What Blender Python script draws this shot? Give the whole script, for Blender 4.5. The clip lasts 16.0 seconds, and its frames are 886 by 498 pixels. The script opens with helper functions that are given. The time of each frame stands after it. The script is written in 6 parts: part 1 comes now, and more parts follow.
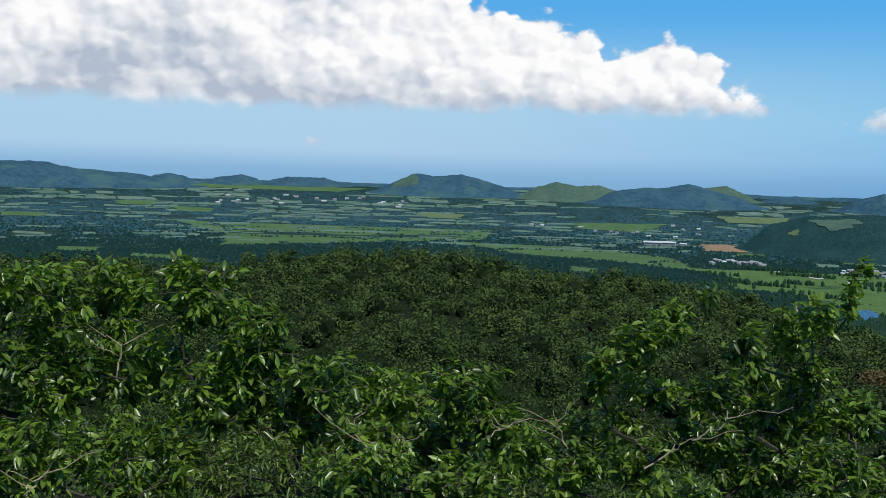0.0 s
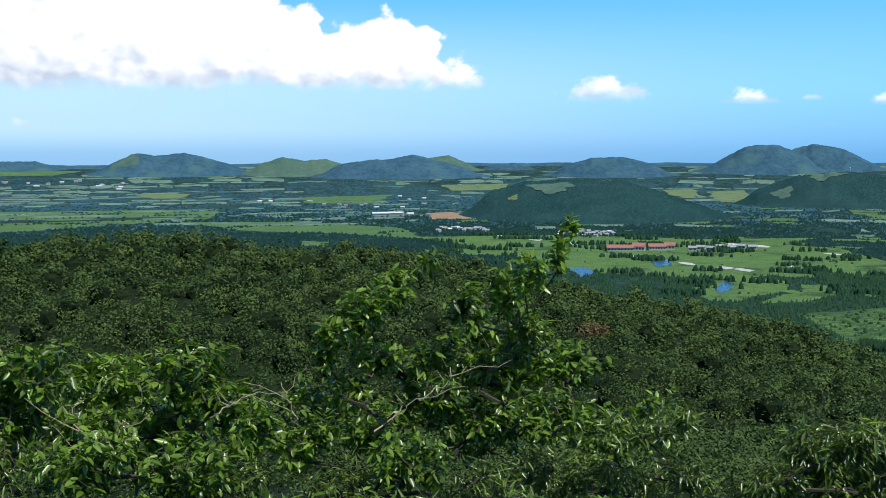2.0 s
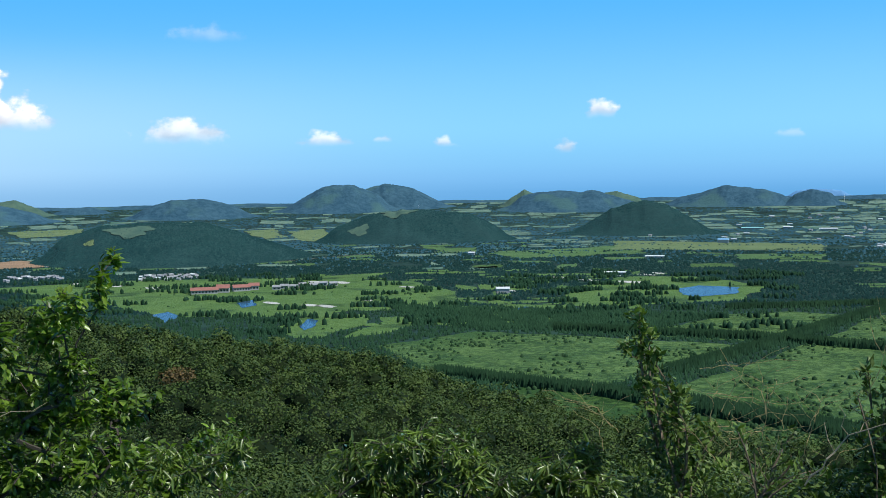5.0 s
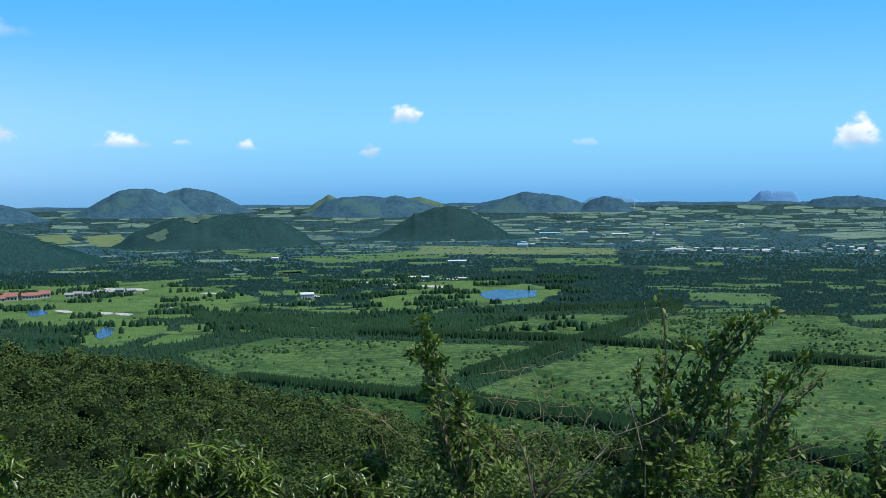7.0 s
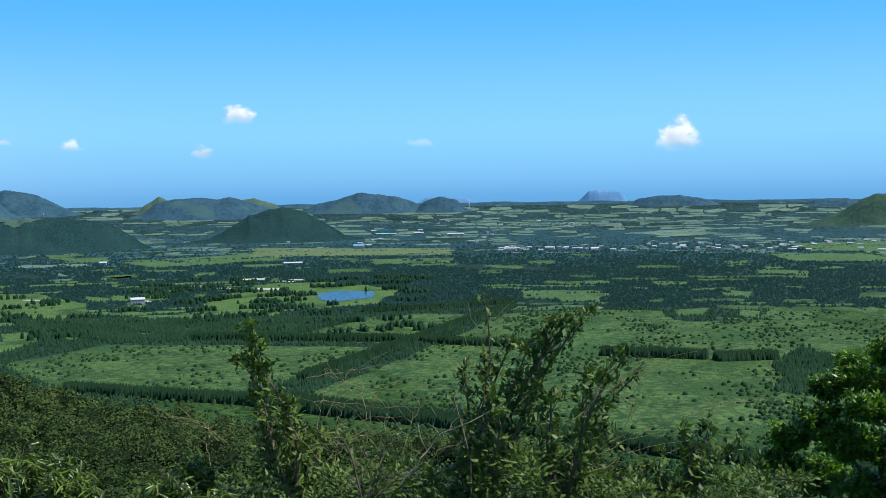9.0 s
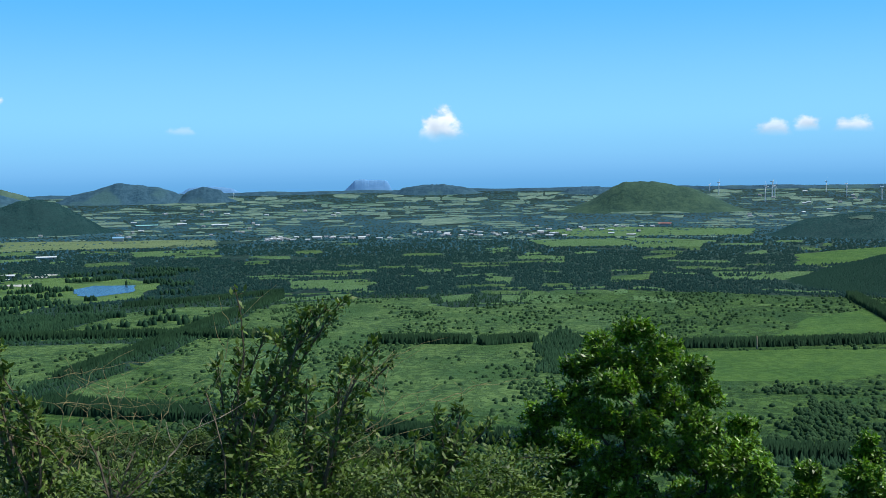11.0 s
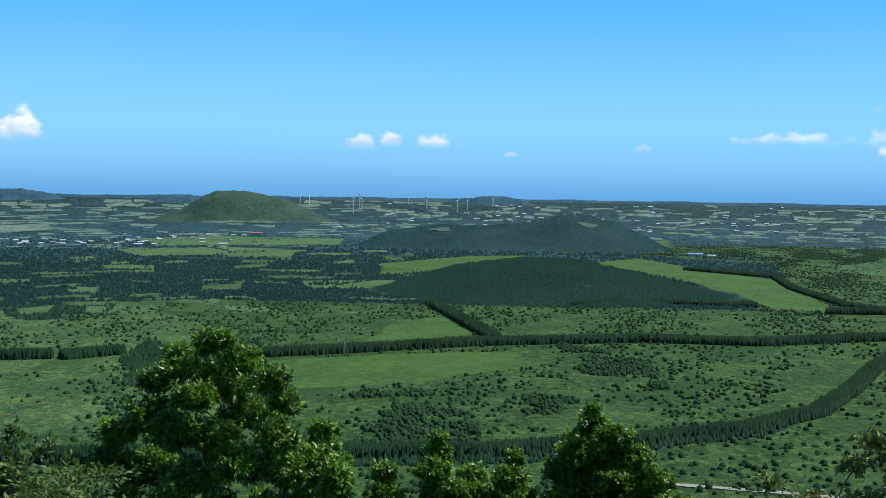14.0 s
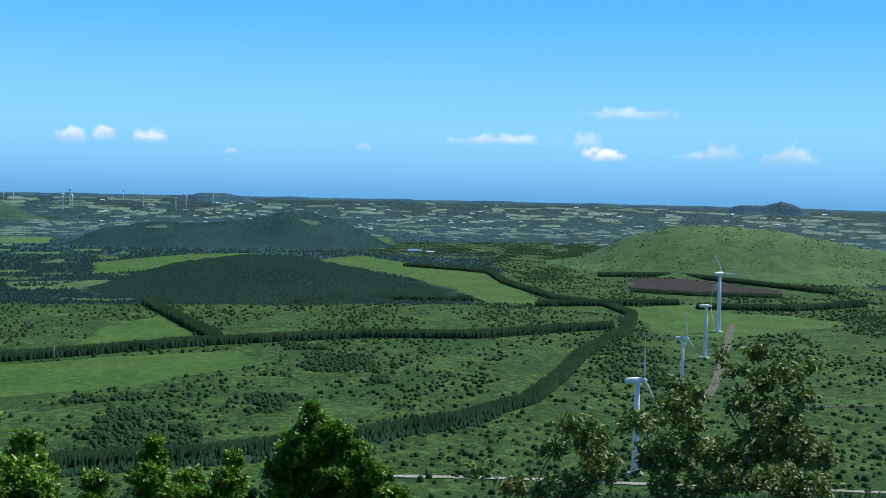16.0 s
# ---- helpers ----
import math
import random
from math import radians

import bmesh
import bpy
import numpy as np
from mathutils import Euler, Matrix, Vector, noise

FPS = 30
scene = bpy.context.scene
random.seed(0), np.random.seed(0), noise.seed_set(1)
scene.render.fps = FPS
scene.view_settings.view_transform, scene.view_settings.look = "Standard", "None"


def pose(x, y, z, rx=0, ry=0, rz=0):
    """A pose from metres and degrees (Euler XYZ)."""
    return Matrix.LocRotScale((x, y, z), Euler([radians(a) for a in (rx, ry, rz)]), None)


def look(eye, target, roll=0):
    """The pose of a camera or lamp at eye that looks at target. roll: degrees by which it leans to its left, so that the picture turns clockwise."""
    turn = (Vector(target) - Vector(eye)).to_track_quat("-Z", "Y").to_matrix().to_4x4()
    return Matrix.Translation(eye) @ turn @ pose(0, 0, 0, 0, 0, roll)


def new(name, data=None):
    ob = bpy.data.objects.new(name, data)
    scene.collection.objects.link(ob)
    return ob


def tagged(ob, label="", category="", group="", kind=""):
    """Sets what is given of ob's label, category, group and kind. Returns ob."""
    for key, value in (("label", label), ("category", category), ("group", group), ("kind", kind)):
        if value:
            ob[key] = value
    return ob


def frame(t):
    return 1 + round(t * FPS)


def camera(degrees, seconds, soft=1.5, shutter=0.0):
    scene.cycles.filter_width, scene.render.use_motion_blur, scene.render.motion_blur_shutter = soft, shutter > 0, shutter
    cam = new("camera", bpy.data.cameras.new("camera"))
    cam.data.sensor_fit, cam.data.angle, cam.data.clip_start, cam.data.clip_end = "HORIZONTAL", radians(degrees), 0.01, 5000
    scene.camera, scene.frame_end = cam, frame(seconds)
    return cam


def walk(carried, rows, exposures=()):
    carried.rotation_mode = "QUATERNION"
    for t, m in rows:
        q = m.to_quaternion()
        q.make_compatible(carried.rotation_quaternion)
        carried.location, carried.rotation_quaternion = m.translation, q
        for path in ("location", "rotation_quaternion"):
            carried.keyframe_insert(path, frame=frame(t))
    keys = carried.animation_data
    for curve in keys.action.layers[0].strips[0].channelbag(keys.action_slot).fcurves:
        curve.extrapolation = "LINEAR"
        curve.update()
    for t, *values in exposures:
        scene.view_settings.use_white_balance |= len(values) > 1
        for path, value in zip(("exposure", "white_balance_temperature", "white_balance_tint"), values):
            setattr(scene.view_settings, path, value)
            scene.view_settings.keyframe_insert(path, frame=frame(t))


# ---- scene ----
from math import sin, cos, tan, pi

# ---- camera: a hand-held pan to the right from the top of a hill ----
cam = camera(43.72, 16.0, soft=0.5)
EYE = 140.0
# seconds, yaw, pitch, roll, and the small drift of the hand in metres
PATH = [
    (0.0, 0.000, -4.214, -1.717, 0.00, 0.00, 0.00),
    (0.5, -3.744, -4.878, -1.423, 0.00, 0.00, 0.00),
    (1.0, -6.861, -5.635, -1.636, 0.00, 0.00, 0.00),
    (1.5, -9.498, -6.972, -0.802, 0.01, 0.00, 0.00),
    (2.0, -14.110, -5.347, 0.171, 0.05, -0.01, -0.02),
    (2.5, -17.055, -5.290, 0.526, 0.06, -0.02, -0.03),
    (3.0, -19.259, -5.821, 0.720, 0.07, -0.02, -0.05),
    (3.5, -22.736, -4.621, 1.209, 0.08, -0.03, -0.07),
    (4.0, -27.619, -2.938, 1.316, 0.11, -0.04, -0.08),
    (4.5, -32.380, -3.382, 1.161, 0.20, -0.09, -0.08),
    (5.0, -35.570, -3.412, 0.915, 0.25, -0.11, -0.09),
    (7.5, -47.895, -3.240, 0.709, 0.34, -0.20, -0.07),
    (8.0, -49.984, -3.169, 1.035, 0.35, -0.21, -0.07),
    (10.5, -62.479, -3.772, 0.425, 0.39, -0.29, -0.06),
    (11.0, -66.255, -4.005, 0.868, 0.40, -0.31, -0.06),
    (11.5, -70.082, -4.280, 0.398, 0.40, -0.34, -0.06),
    (12.0, -73.001, -4.173, 0.181, 0.41, -0.36, -0.06),
    (12.5, -76.499, -3.986, -0.294, 0.41, -0.38, -0.06),
    (13.0, -80.173, -4.304, -0.657, 0.41, -0.40, -0.06),
    (13.5, -83.475, -4.735, -0.560, 0.42, -0.42, -0.05),
    (14.0, -87.132, -3.538, -0.763, 0.42, -0.44, -0.05),
    (14.5, -90.973, -3.418, -1.429, 0.42, -0.46, -0.05),
    (15.0, -94.515, -3.569, -1.494, 0.42, -0.48, -0.05),
    (15.5, -97.462, -3.530, -0.944, 0.42, -0.50, -0.04),
    (16.0, -101.462, -3.435, -1.250, 0.42, -0.52, -0.04)]
EXPOSURES = [(0.0, -0.35), (0.5, -0.3), (1.5, 0.1), (3.5, 0.05), (5.0, 0.0), (16.0, 0.0)]
walk(cam, [(t, pose(x, y, EYE + z, 90 + p, r, yaw)) for t, yaw, p, r, x, y, z in PATH], EXPOSURES)

# ---- sky, clouds and sun ----
SUN_AZ, SUN_EL = 150.0, 58.0        # degrees: to the right of straight ahead at the start, above the horizon
sun = new("sun", bpy.data.lights.new("sun", "SUN"))
sun.data.energy, sun.data.angle, sun.data.color = 5.0, radians(0.55), (1.0, 0.97, 0.92)
a, e = radians(SUN_AZ), radians(SUN_EL)
sun.matrix_world = look((0, 0, 0), (-sin(a) * cos(e), -cos(a) * cos(e), -sin(e)))

world = bpy.data.worlds.new("sky")
scene.world = world
world.use_nodes = True
wt = world.node_tree
wt.nodes.clear()


class Net:
    """Small shorthand for node trees: every call gives the output socket of a new node."""

    def __init__(self, tree):
        self.tree = tree

    def put(self, socket, value):
        if isinstance(value, bpy.types.NodeSocket):
            self.tree.links.new(value, socket)
        else:
            socket.default_value = value

    def node(self, kind, out=0, **sockets):
        n = self.tree.nodes.new(kind)
        for key, value in sockets.items():
            self.put(n.inputs[key.replace("_", " ")], value)
        return n, n.outputs[out]

    def math(self, op, a, b=0.0, clamp=False):
        n = self.tree.nodes.new("ShaderNodeMath")
        n.operation, n.use_clamp = op, clamp
        self.put(n.inputs[0], a)
        self.put(n.inputs[1], b)
        return n.outputs[0]

    def mix(self, f, a, b, blend="MIX"):
        n = self.tree.nodes.new("ShaderNodeMix")
        n.data_type, n.blend_type = "RGBA", blend
        self.put(n.inputs[0], f)
        self.put(n.inputs[6], a)
        self.put(n.inputs[7], b)
        return n.outputs[2]

    def smooth(self, v, lo, hi):
        n = self.tree.nodes.new("ShaderNodeMapRange")
        n.interpolation_type = "SMOOTHSTEP"
        for i, x in enumerate((v, lo, hi, 0.0, 1.0)):
            self.put(n.inputs[i], x)
        return n.outputs[0]

    def noise(self, vector, scale, detail=4.0, rough=0.55, out=0):
        n = self.tree.nodes.new("ShaderNodeTexNoise")
        self.put(n.inputs["Vector"], vector)
        n.inputs["Scale"].default_value, n.inputs["Detail"].default_value, n.inputs["Roughness"].default_value = scale, detail, rough
        return n.outputs[out]

    def cells(self, vector, scale, smooth=0.35):
        """Rounded billows: the distance to the middle of the nearest cell."""
        n = self.tree.nodes.new("ShaderNodeTexVoronoi")
        n.feature, n.voronoi_dimensions = "SMOOTH_F1", "2D"
        self.put(n.inputs["Vector"], vector)
        n.inputs["Scale"].default_value, n.inputs["Smoothness"].default_value = scale, smooth
        return n.outputs["Distance"]

    def vec(self, x, y, z=0.0):
        n = self.tree.nodes.new("ShaderNodeCombineXYZ")
        for i, v in enumerate((x, y, z)):
            self.put(n.inputs[i], v)
        return n.outputs[0]


w = Net(wt)
sky_node, sky = w.node("ShaderNodeTexSky")
sky_node.sky_type, sky_node.sun_disc = "NISHITA", False
sky_node.sun_elevation, sky_node.sun_rotation = e, a
sky_node.altitude, sky_node.air_density, sky_node.dust_density, sky_node.ozone_density = 300.0, 1.0, 0.6, 2.0
coord = wt.nodes.new("ShaderNodeTexCoord")
split = wt.nodes.new("ShaderNodeSeparateXYZ")
wt.links.new(coord.outputs["Generated"], split.inputs[0])
az = w.math("MULTIPLY", w.math("ARCTAN2", split.outputs[0], split.outputs[1]), 180 / pi)
el = w.math("MULTIPLY", w.math("ARCSINE", split.outputs[2]), 180 / pi)
flat = w.vec(az, w.math("MULTIPLY", el, 1.3))
big_warp = w.math("SUBTRACT", w.noise(flat, 0.30, 3.0, 0.5), 0.5)
warp_a = w.math("SUBTRACT", w.noise(flat, 0.8, 3.0, 0.5), 0.5)
warp_e = w.math("SUBTRACT", w.noise(w.vec(w.math("ADD", az, 40.0), w.math("MULTIPLY", el, 1.3)), 0.9, 3.0, 0.5), 0.5)
fine = w.math("SUBTRACT", w.noise(flat, 1.3, 4.0, 0.5), 0.5)


def billows(shift_a, shift_e):
    """Height of the cloud's billows, in degrees, at a place shifted by that much."""
    q = w.vec(w.math("ADD", w.math("ADD", az, w.math("MULTIPLY", warp_a, 1.1)), shift_a), w.math("ADD", w.math("MULTIPLY", w.math("ADD", el, w.math("MULTIPLY", warp_e, 0.9)), 1.25), shift_e))
    large, small = w.cells(q, 0.50), w.cells(q, 1.35)
    return w.math("ADD", w.math("MULTIPLY", w.math("SUBTRACT", 0.42, large), 1.5), w.math("MULTIPLY", w.math("SUBTRACT", 0.42, small), 0.55))


here, sunward = billows(0.0, 0.0), billows(0.35, 0.40)
patchy = w.noise(w.vec(w.math("MULTIPLY", az, 0.6), el), 0.30, 2.0, 0.5)
# middle azimuth, base height, half width, height (degrees), thickness
CLOUDS = [
    (-17.0, 3.0, 17.0, 10.0, 1.0), (-4.0, 3.1, 8.5, 7.5, 1.0), (4.0, 3.2, 5.2, 4.8, 1.0), (10.4, 3.1, 4.6, 3.7, 1.0), (14.6, 3.1, 2.0, 1.5, 1.0),
    (22.4, 2.4, 2.3, 1.3, 0.75), (29.6, 2.15, 1.4, 0.75, 0.7), (32.5, 2.2, 0.5, 0.4, 0.4), (35.7, 2.0, 0.6, 0.5, 0.6), (43.8, 3.4, 1.0, 0.9, 0.8),
    (41.9, 1.6, 0.6, 0.7, 0.6), (23.7, 7.4, 2.0, 0.8, 0.22), (66.2, 1.9, 1.3, 1.5, 0.8), (53.1, 2.1, 0.8, 0.4, 0.25), (82.9, 1.7, 0.9, 0.8, 0.6),
    (84.4, 1.9, 0.8, 0.8, 0.75), (86.6, 1.8, 1.0, 0.7, 0.7), (90.6, 1.3, 0.5, 0.35, 0.45), (97.3, 1.6, 0.7, 0.4, 0.35), (104.5, 2.1, 3.0, 0.55, 0.45),
    (110.8, 3.5, 3.2, 0.6, 0.4), (109.6, 1.4, 1.4, 0.7, 0.8), (108.8, 2.0, 1.0, 0.9, 0.4), (115.2, 1.5, 1.6, 0.8, 0.4), (118.8, 1.4, 1.6, 0.9, 0.4),
    (-6.8, 1.0, 0.7, 0.5, 0.35)]
cover, bright = None, None
for c_az, c_el, c_w, c_h, thick in CLOUDS:
    size = min(c_h, 1.7)
    u = w.math("DIVIDE", w.math("ADD", w.math("SUBTRACT", az, c_az), w.math("MULTIPLY", warp_a, min(c_w, 1.2))), c_w)
    v = w.math("DIVIDE", w.math("SUBTRACT", el, c_el), c_h)
    v_up = w.math("MAXIMUM", v, 0.0)
    deep = min(c_h, 1.2)
    under = w.math("ADD", w.math("SUBTRACT", el, c_el), w.math("ADD", w.math("MULTIPLY", warp_e, 0.5 * deep), w.math("MULTIPLY", big_warp, 1.4 if c_w > 3.5 else 0.0)))
    floor_edge = w.smooth(under, -0.30 * deep, 0.35 * deep)
    dist = w.math("SQRT", w.math("ADD", w.math("MULTIPLY", u, u), w.math("MULTIPLY", v_up, v_up)))
    edge = w.math("ADD", w.math("MULTIPLY", w.math("SUBTRACT", 1.0, dist), c_h), w.math("ADD", w.math("MULTIPLY", here, 0.50 * size if c_h > 2 else 0.16 * size), w.math("MULTIPLY", fine, 0.55 * size if c_h > 2 else 1.5 * size)))
    dens = w.math("MULTIPLY", w.smooth(edge, 0.0, 0.26 * size if c_h > 2 else 0.55 * size), w.math("MULTIPLY", floor_edge, thick))
    top = w.math("MULTIPLY", w.smooth(v, -0.05, 0.45 if c_h > 2 else 0.7), dens)
    cover = dens if cover is None else w.math("MAXIMUM", cover, dens)
    bright = top if bright is None else w.math("MAXIMUM", bright, top)
relief = w.math("MULTIPLY", w.math("SUBTRACT", here, sunward), 0.55)
grey = w.math("MULTIPLY", w.math("MULTIPLY", w.smooth(az, 6.0, -12.0), w.smooth(patchy, 0.40, 0.62)), 0.45)
sunlit = w.math("SUBTRACT", w.math("ADD", w.math("ADD", 0.30, w.math("MULTIPLY", bright, 0.62)), w.math("ADD", relief, w.math("MULTIPLY", fine, 0.10))), grey, True)
white = w.mix(sunlit, (0.60, 0.69, 0.84, 1), (1.32, 1.32, 1.32, 1))
# the low sky as it looks through clear sea air: pale at the horizon, azure above; the computed sky takes over higher up
low_sky = w.mix(w.smooth(el, -0.5, 3.0), (1.95, 4.9, 8.5, 1), (2.45, 6.2, 9.4, 1))
low_sky = w.mix(w.smooth(el, 2.0, 10.5), low_sky, (0.85, 4.4, 9.4, 1))
milky = w.math("MULTIPLY", w.math("MULTIPLY", w.smooth(az, 42.0, -8.0), w.smooth(el, 8.0, 2.5)), 0.75)
low_sky = w.mix(milky, low_sky, (5.6, 7.7, 9.6, 1))
upper = w.mix(1.0, sky, (0.55, 0.62, 0.70, 1), "MULTIPLY")
blue = w.mix(w.smooth(el, 11.0, 35.0), low_sky, upper)
cloud_light = w.mix(1.0, white, (8.6, 8.6, 8.6, 1), "MULTIPLY")
both = w.mix(w.math("MINIMUM", cover, 1.0), blue, cloud_light)
_, bg = w.node("ShaderNodeBackground", Color=both, Strength=0.11)
wt.links.new(bg, wt.nodes.new("ShaderNodeOutputWorld").inputs[0])

# ---- materials ----
def material(name):
    m = bpy.data.materials.new(name)
    m.use_nodes = True
    t = m.node_tree
    return m, Net(t), t.nodes["Principled BSDF"]


def place_of(n):
    g = n.tree.nodes.new("ShaderNodeNewGeometry")
    return g.outputs["Position"], g.outputs["Random Per Island"]


def bumped(n, shader, height, strength, distance):
    b = n.tree.nodes.new("ShaderNodeBump")
    b.inputs["Strength"].default_value, b.inputs["Distance"].default_value = strength, distance
    n.put(b.inputs["Height"], height)
    n.tree.links.new(b.outputs[0], shader.inputs["Normal"])


def ground_cover(name, dark, light, patch, grain, rough=0.9, sheen=0.0, third=None, crisp=0.0, relief=0.9):
    """Grass, crops or soil: two or three colours mixed in patches of that size and grain of that size, in metres."""
    m, n, s = material(name)
    p, _ = place_of(n)
    big = n.smooth(n.noise(p, 1.0 / patch, 4, 0.6), 0.36, 0.64)
    small = n.smooth(n.noise(p, 1.0 / grain, 5, 0.65), 0.3 + crisp, 0.7 - crisp)
    c = n.mix(n.math("ADD", n.math("MULTIPLY", big, 0.45), n.math("MULTIPLY", small, 0.55)), (*dark, 1), (*light, 1))
    if third:
        c = n.mix(n.smooth(n.noise(p, 0.45 / patch, 3, 0.5), 0.52, 0.68), c, (*third, 1))
    n.put(s.inputs["Base Color"], c)
    s.inputs["Roughness"].default_value = rough
    s.inputs["Specular IOR Level"].default_value = 0.15
    if sheen:
        s.inputs["Sheen Weight"].default_value, s.inputs["Sheen Roughness"].default_value = sheen, 0.6
        s.inputs["Sheen Tint"].default_value = (0.30, 0.62, 1.0, 1)
    bumped(n, s, small, relief, min(grain * 0.4, 1.8))
    return m


def foliage(name, dark, light, rough=0.5, gloss=0.3, clear=0.0, patch=30.0, by_piece=0.6, skew=1.0):
    """Leaves or crowns: colour by piece and by stand; clear is the share of light that shines through."""
    m, n, s = material(name)
    p, isle = place_of(n)
    f = n.math("ADD", n.math("MULTIPLY", isle, by_piece), n.math("MULTIPLY", n.smooth(n.noise(p, 1.0 / patch, 3, 0.6), 0.3, 0.7), 1.0 - by_piece))
    if skew != 1.0:
        f = n.math("POWER", f, skew)
    c = n.mix(f, (*dark, 1), (*light, 1))
    n.put(s.inputs["Base Color"], c)
    s.inputs["Roughness"].default_value = rough
    s.inputs["Specular IOR Level"].default_value = gloss
    if clear:
        tr = n.tree.nodes.new("ShaderNodeBsdfTranslucent")
        n.put(tr.inputs[0], n.mix(1.0, c, (1.6, 1.9, 0.7, 1), "MULTIPLY"))
        mx = n.tree.nodes.new("ShaderNodeMixShader")
        mx.inputs[0].default_value = clear
        n.tree.links.new(s.outputs[0], mx.inputs[1])
        n.tree.links.new(tr.outputs[0], mx.inputs[2])
        n.tree.links.new(mx.outputs[0], n.tree.nodes["Material Output"].inputs[0])
    return m


def plain(name, colour, rough=0.6, metal=0.0, wear=0.15, size=2.0):
    """Paint, metal, plaster or bark with a little uneven wear."""
    m, n, s = material(name)
    p, _ = place_of(n)
    f = n.smooth(n.noise(p, 1.0 / size, 5, 0.65), 0.3, 0.75)
    n.put(s.inputs["Base Color"], n.mix(n.math("MULTIPLY", f, wear), (*colour, 1), tuple(x * 0.35 for x in colour) + (1,)))
    s.inputs["Roughness"].default_value, s.inputs["Metallic"].default_value = rough, metal
    return m


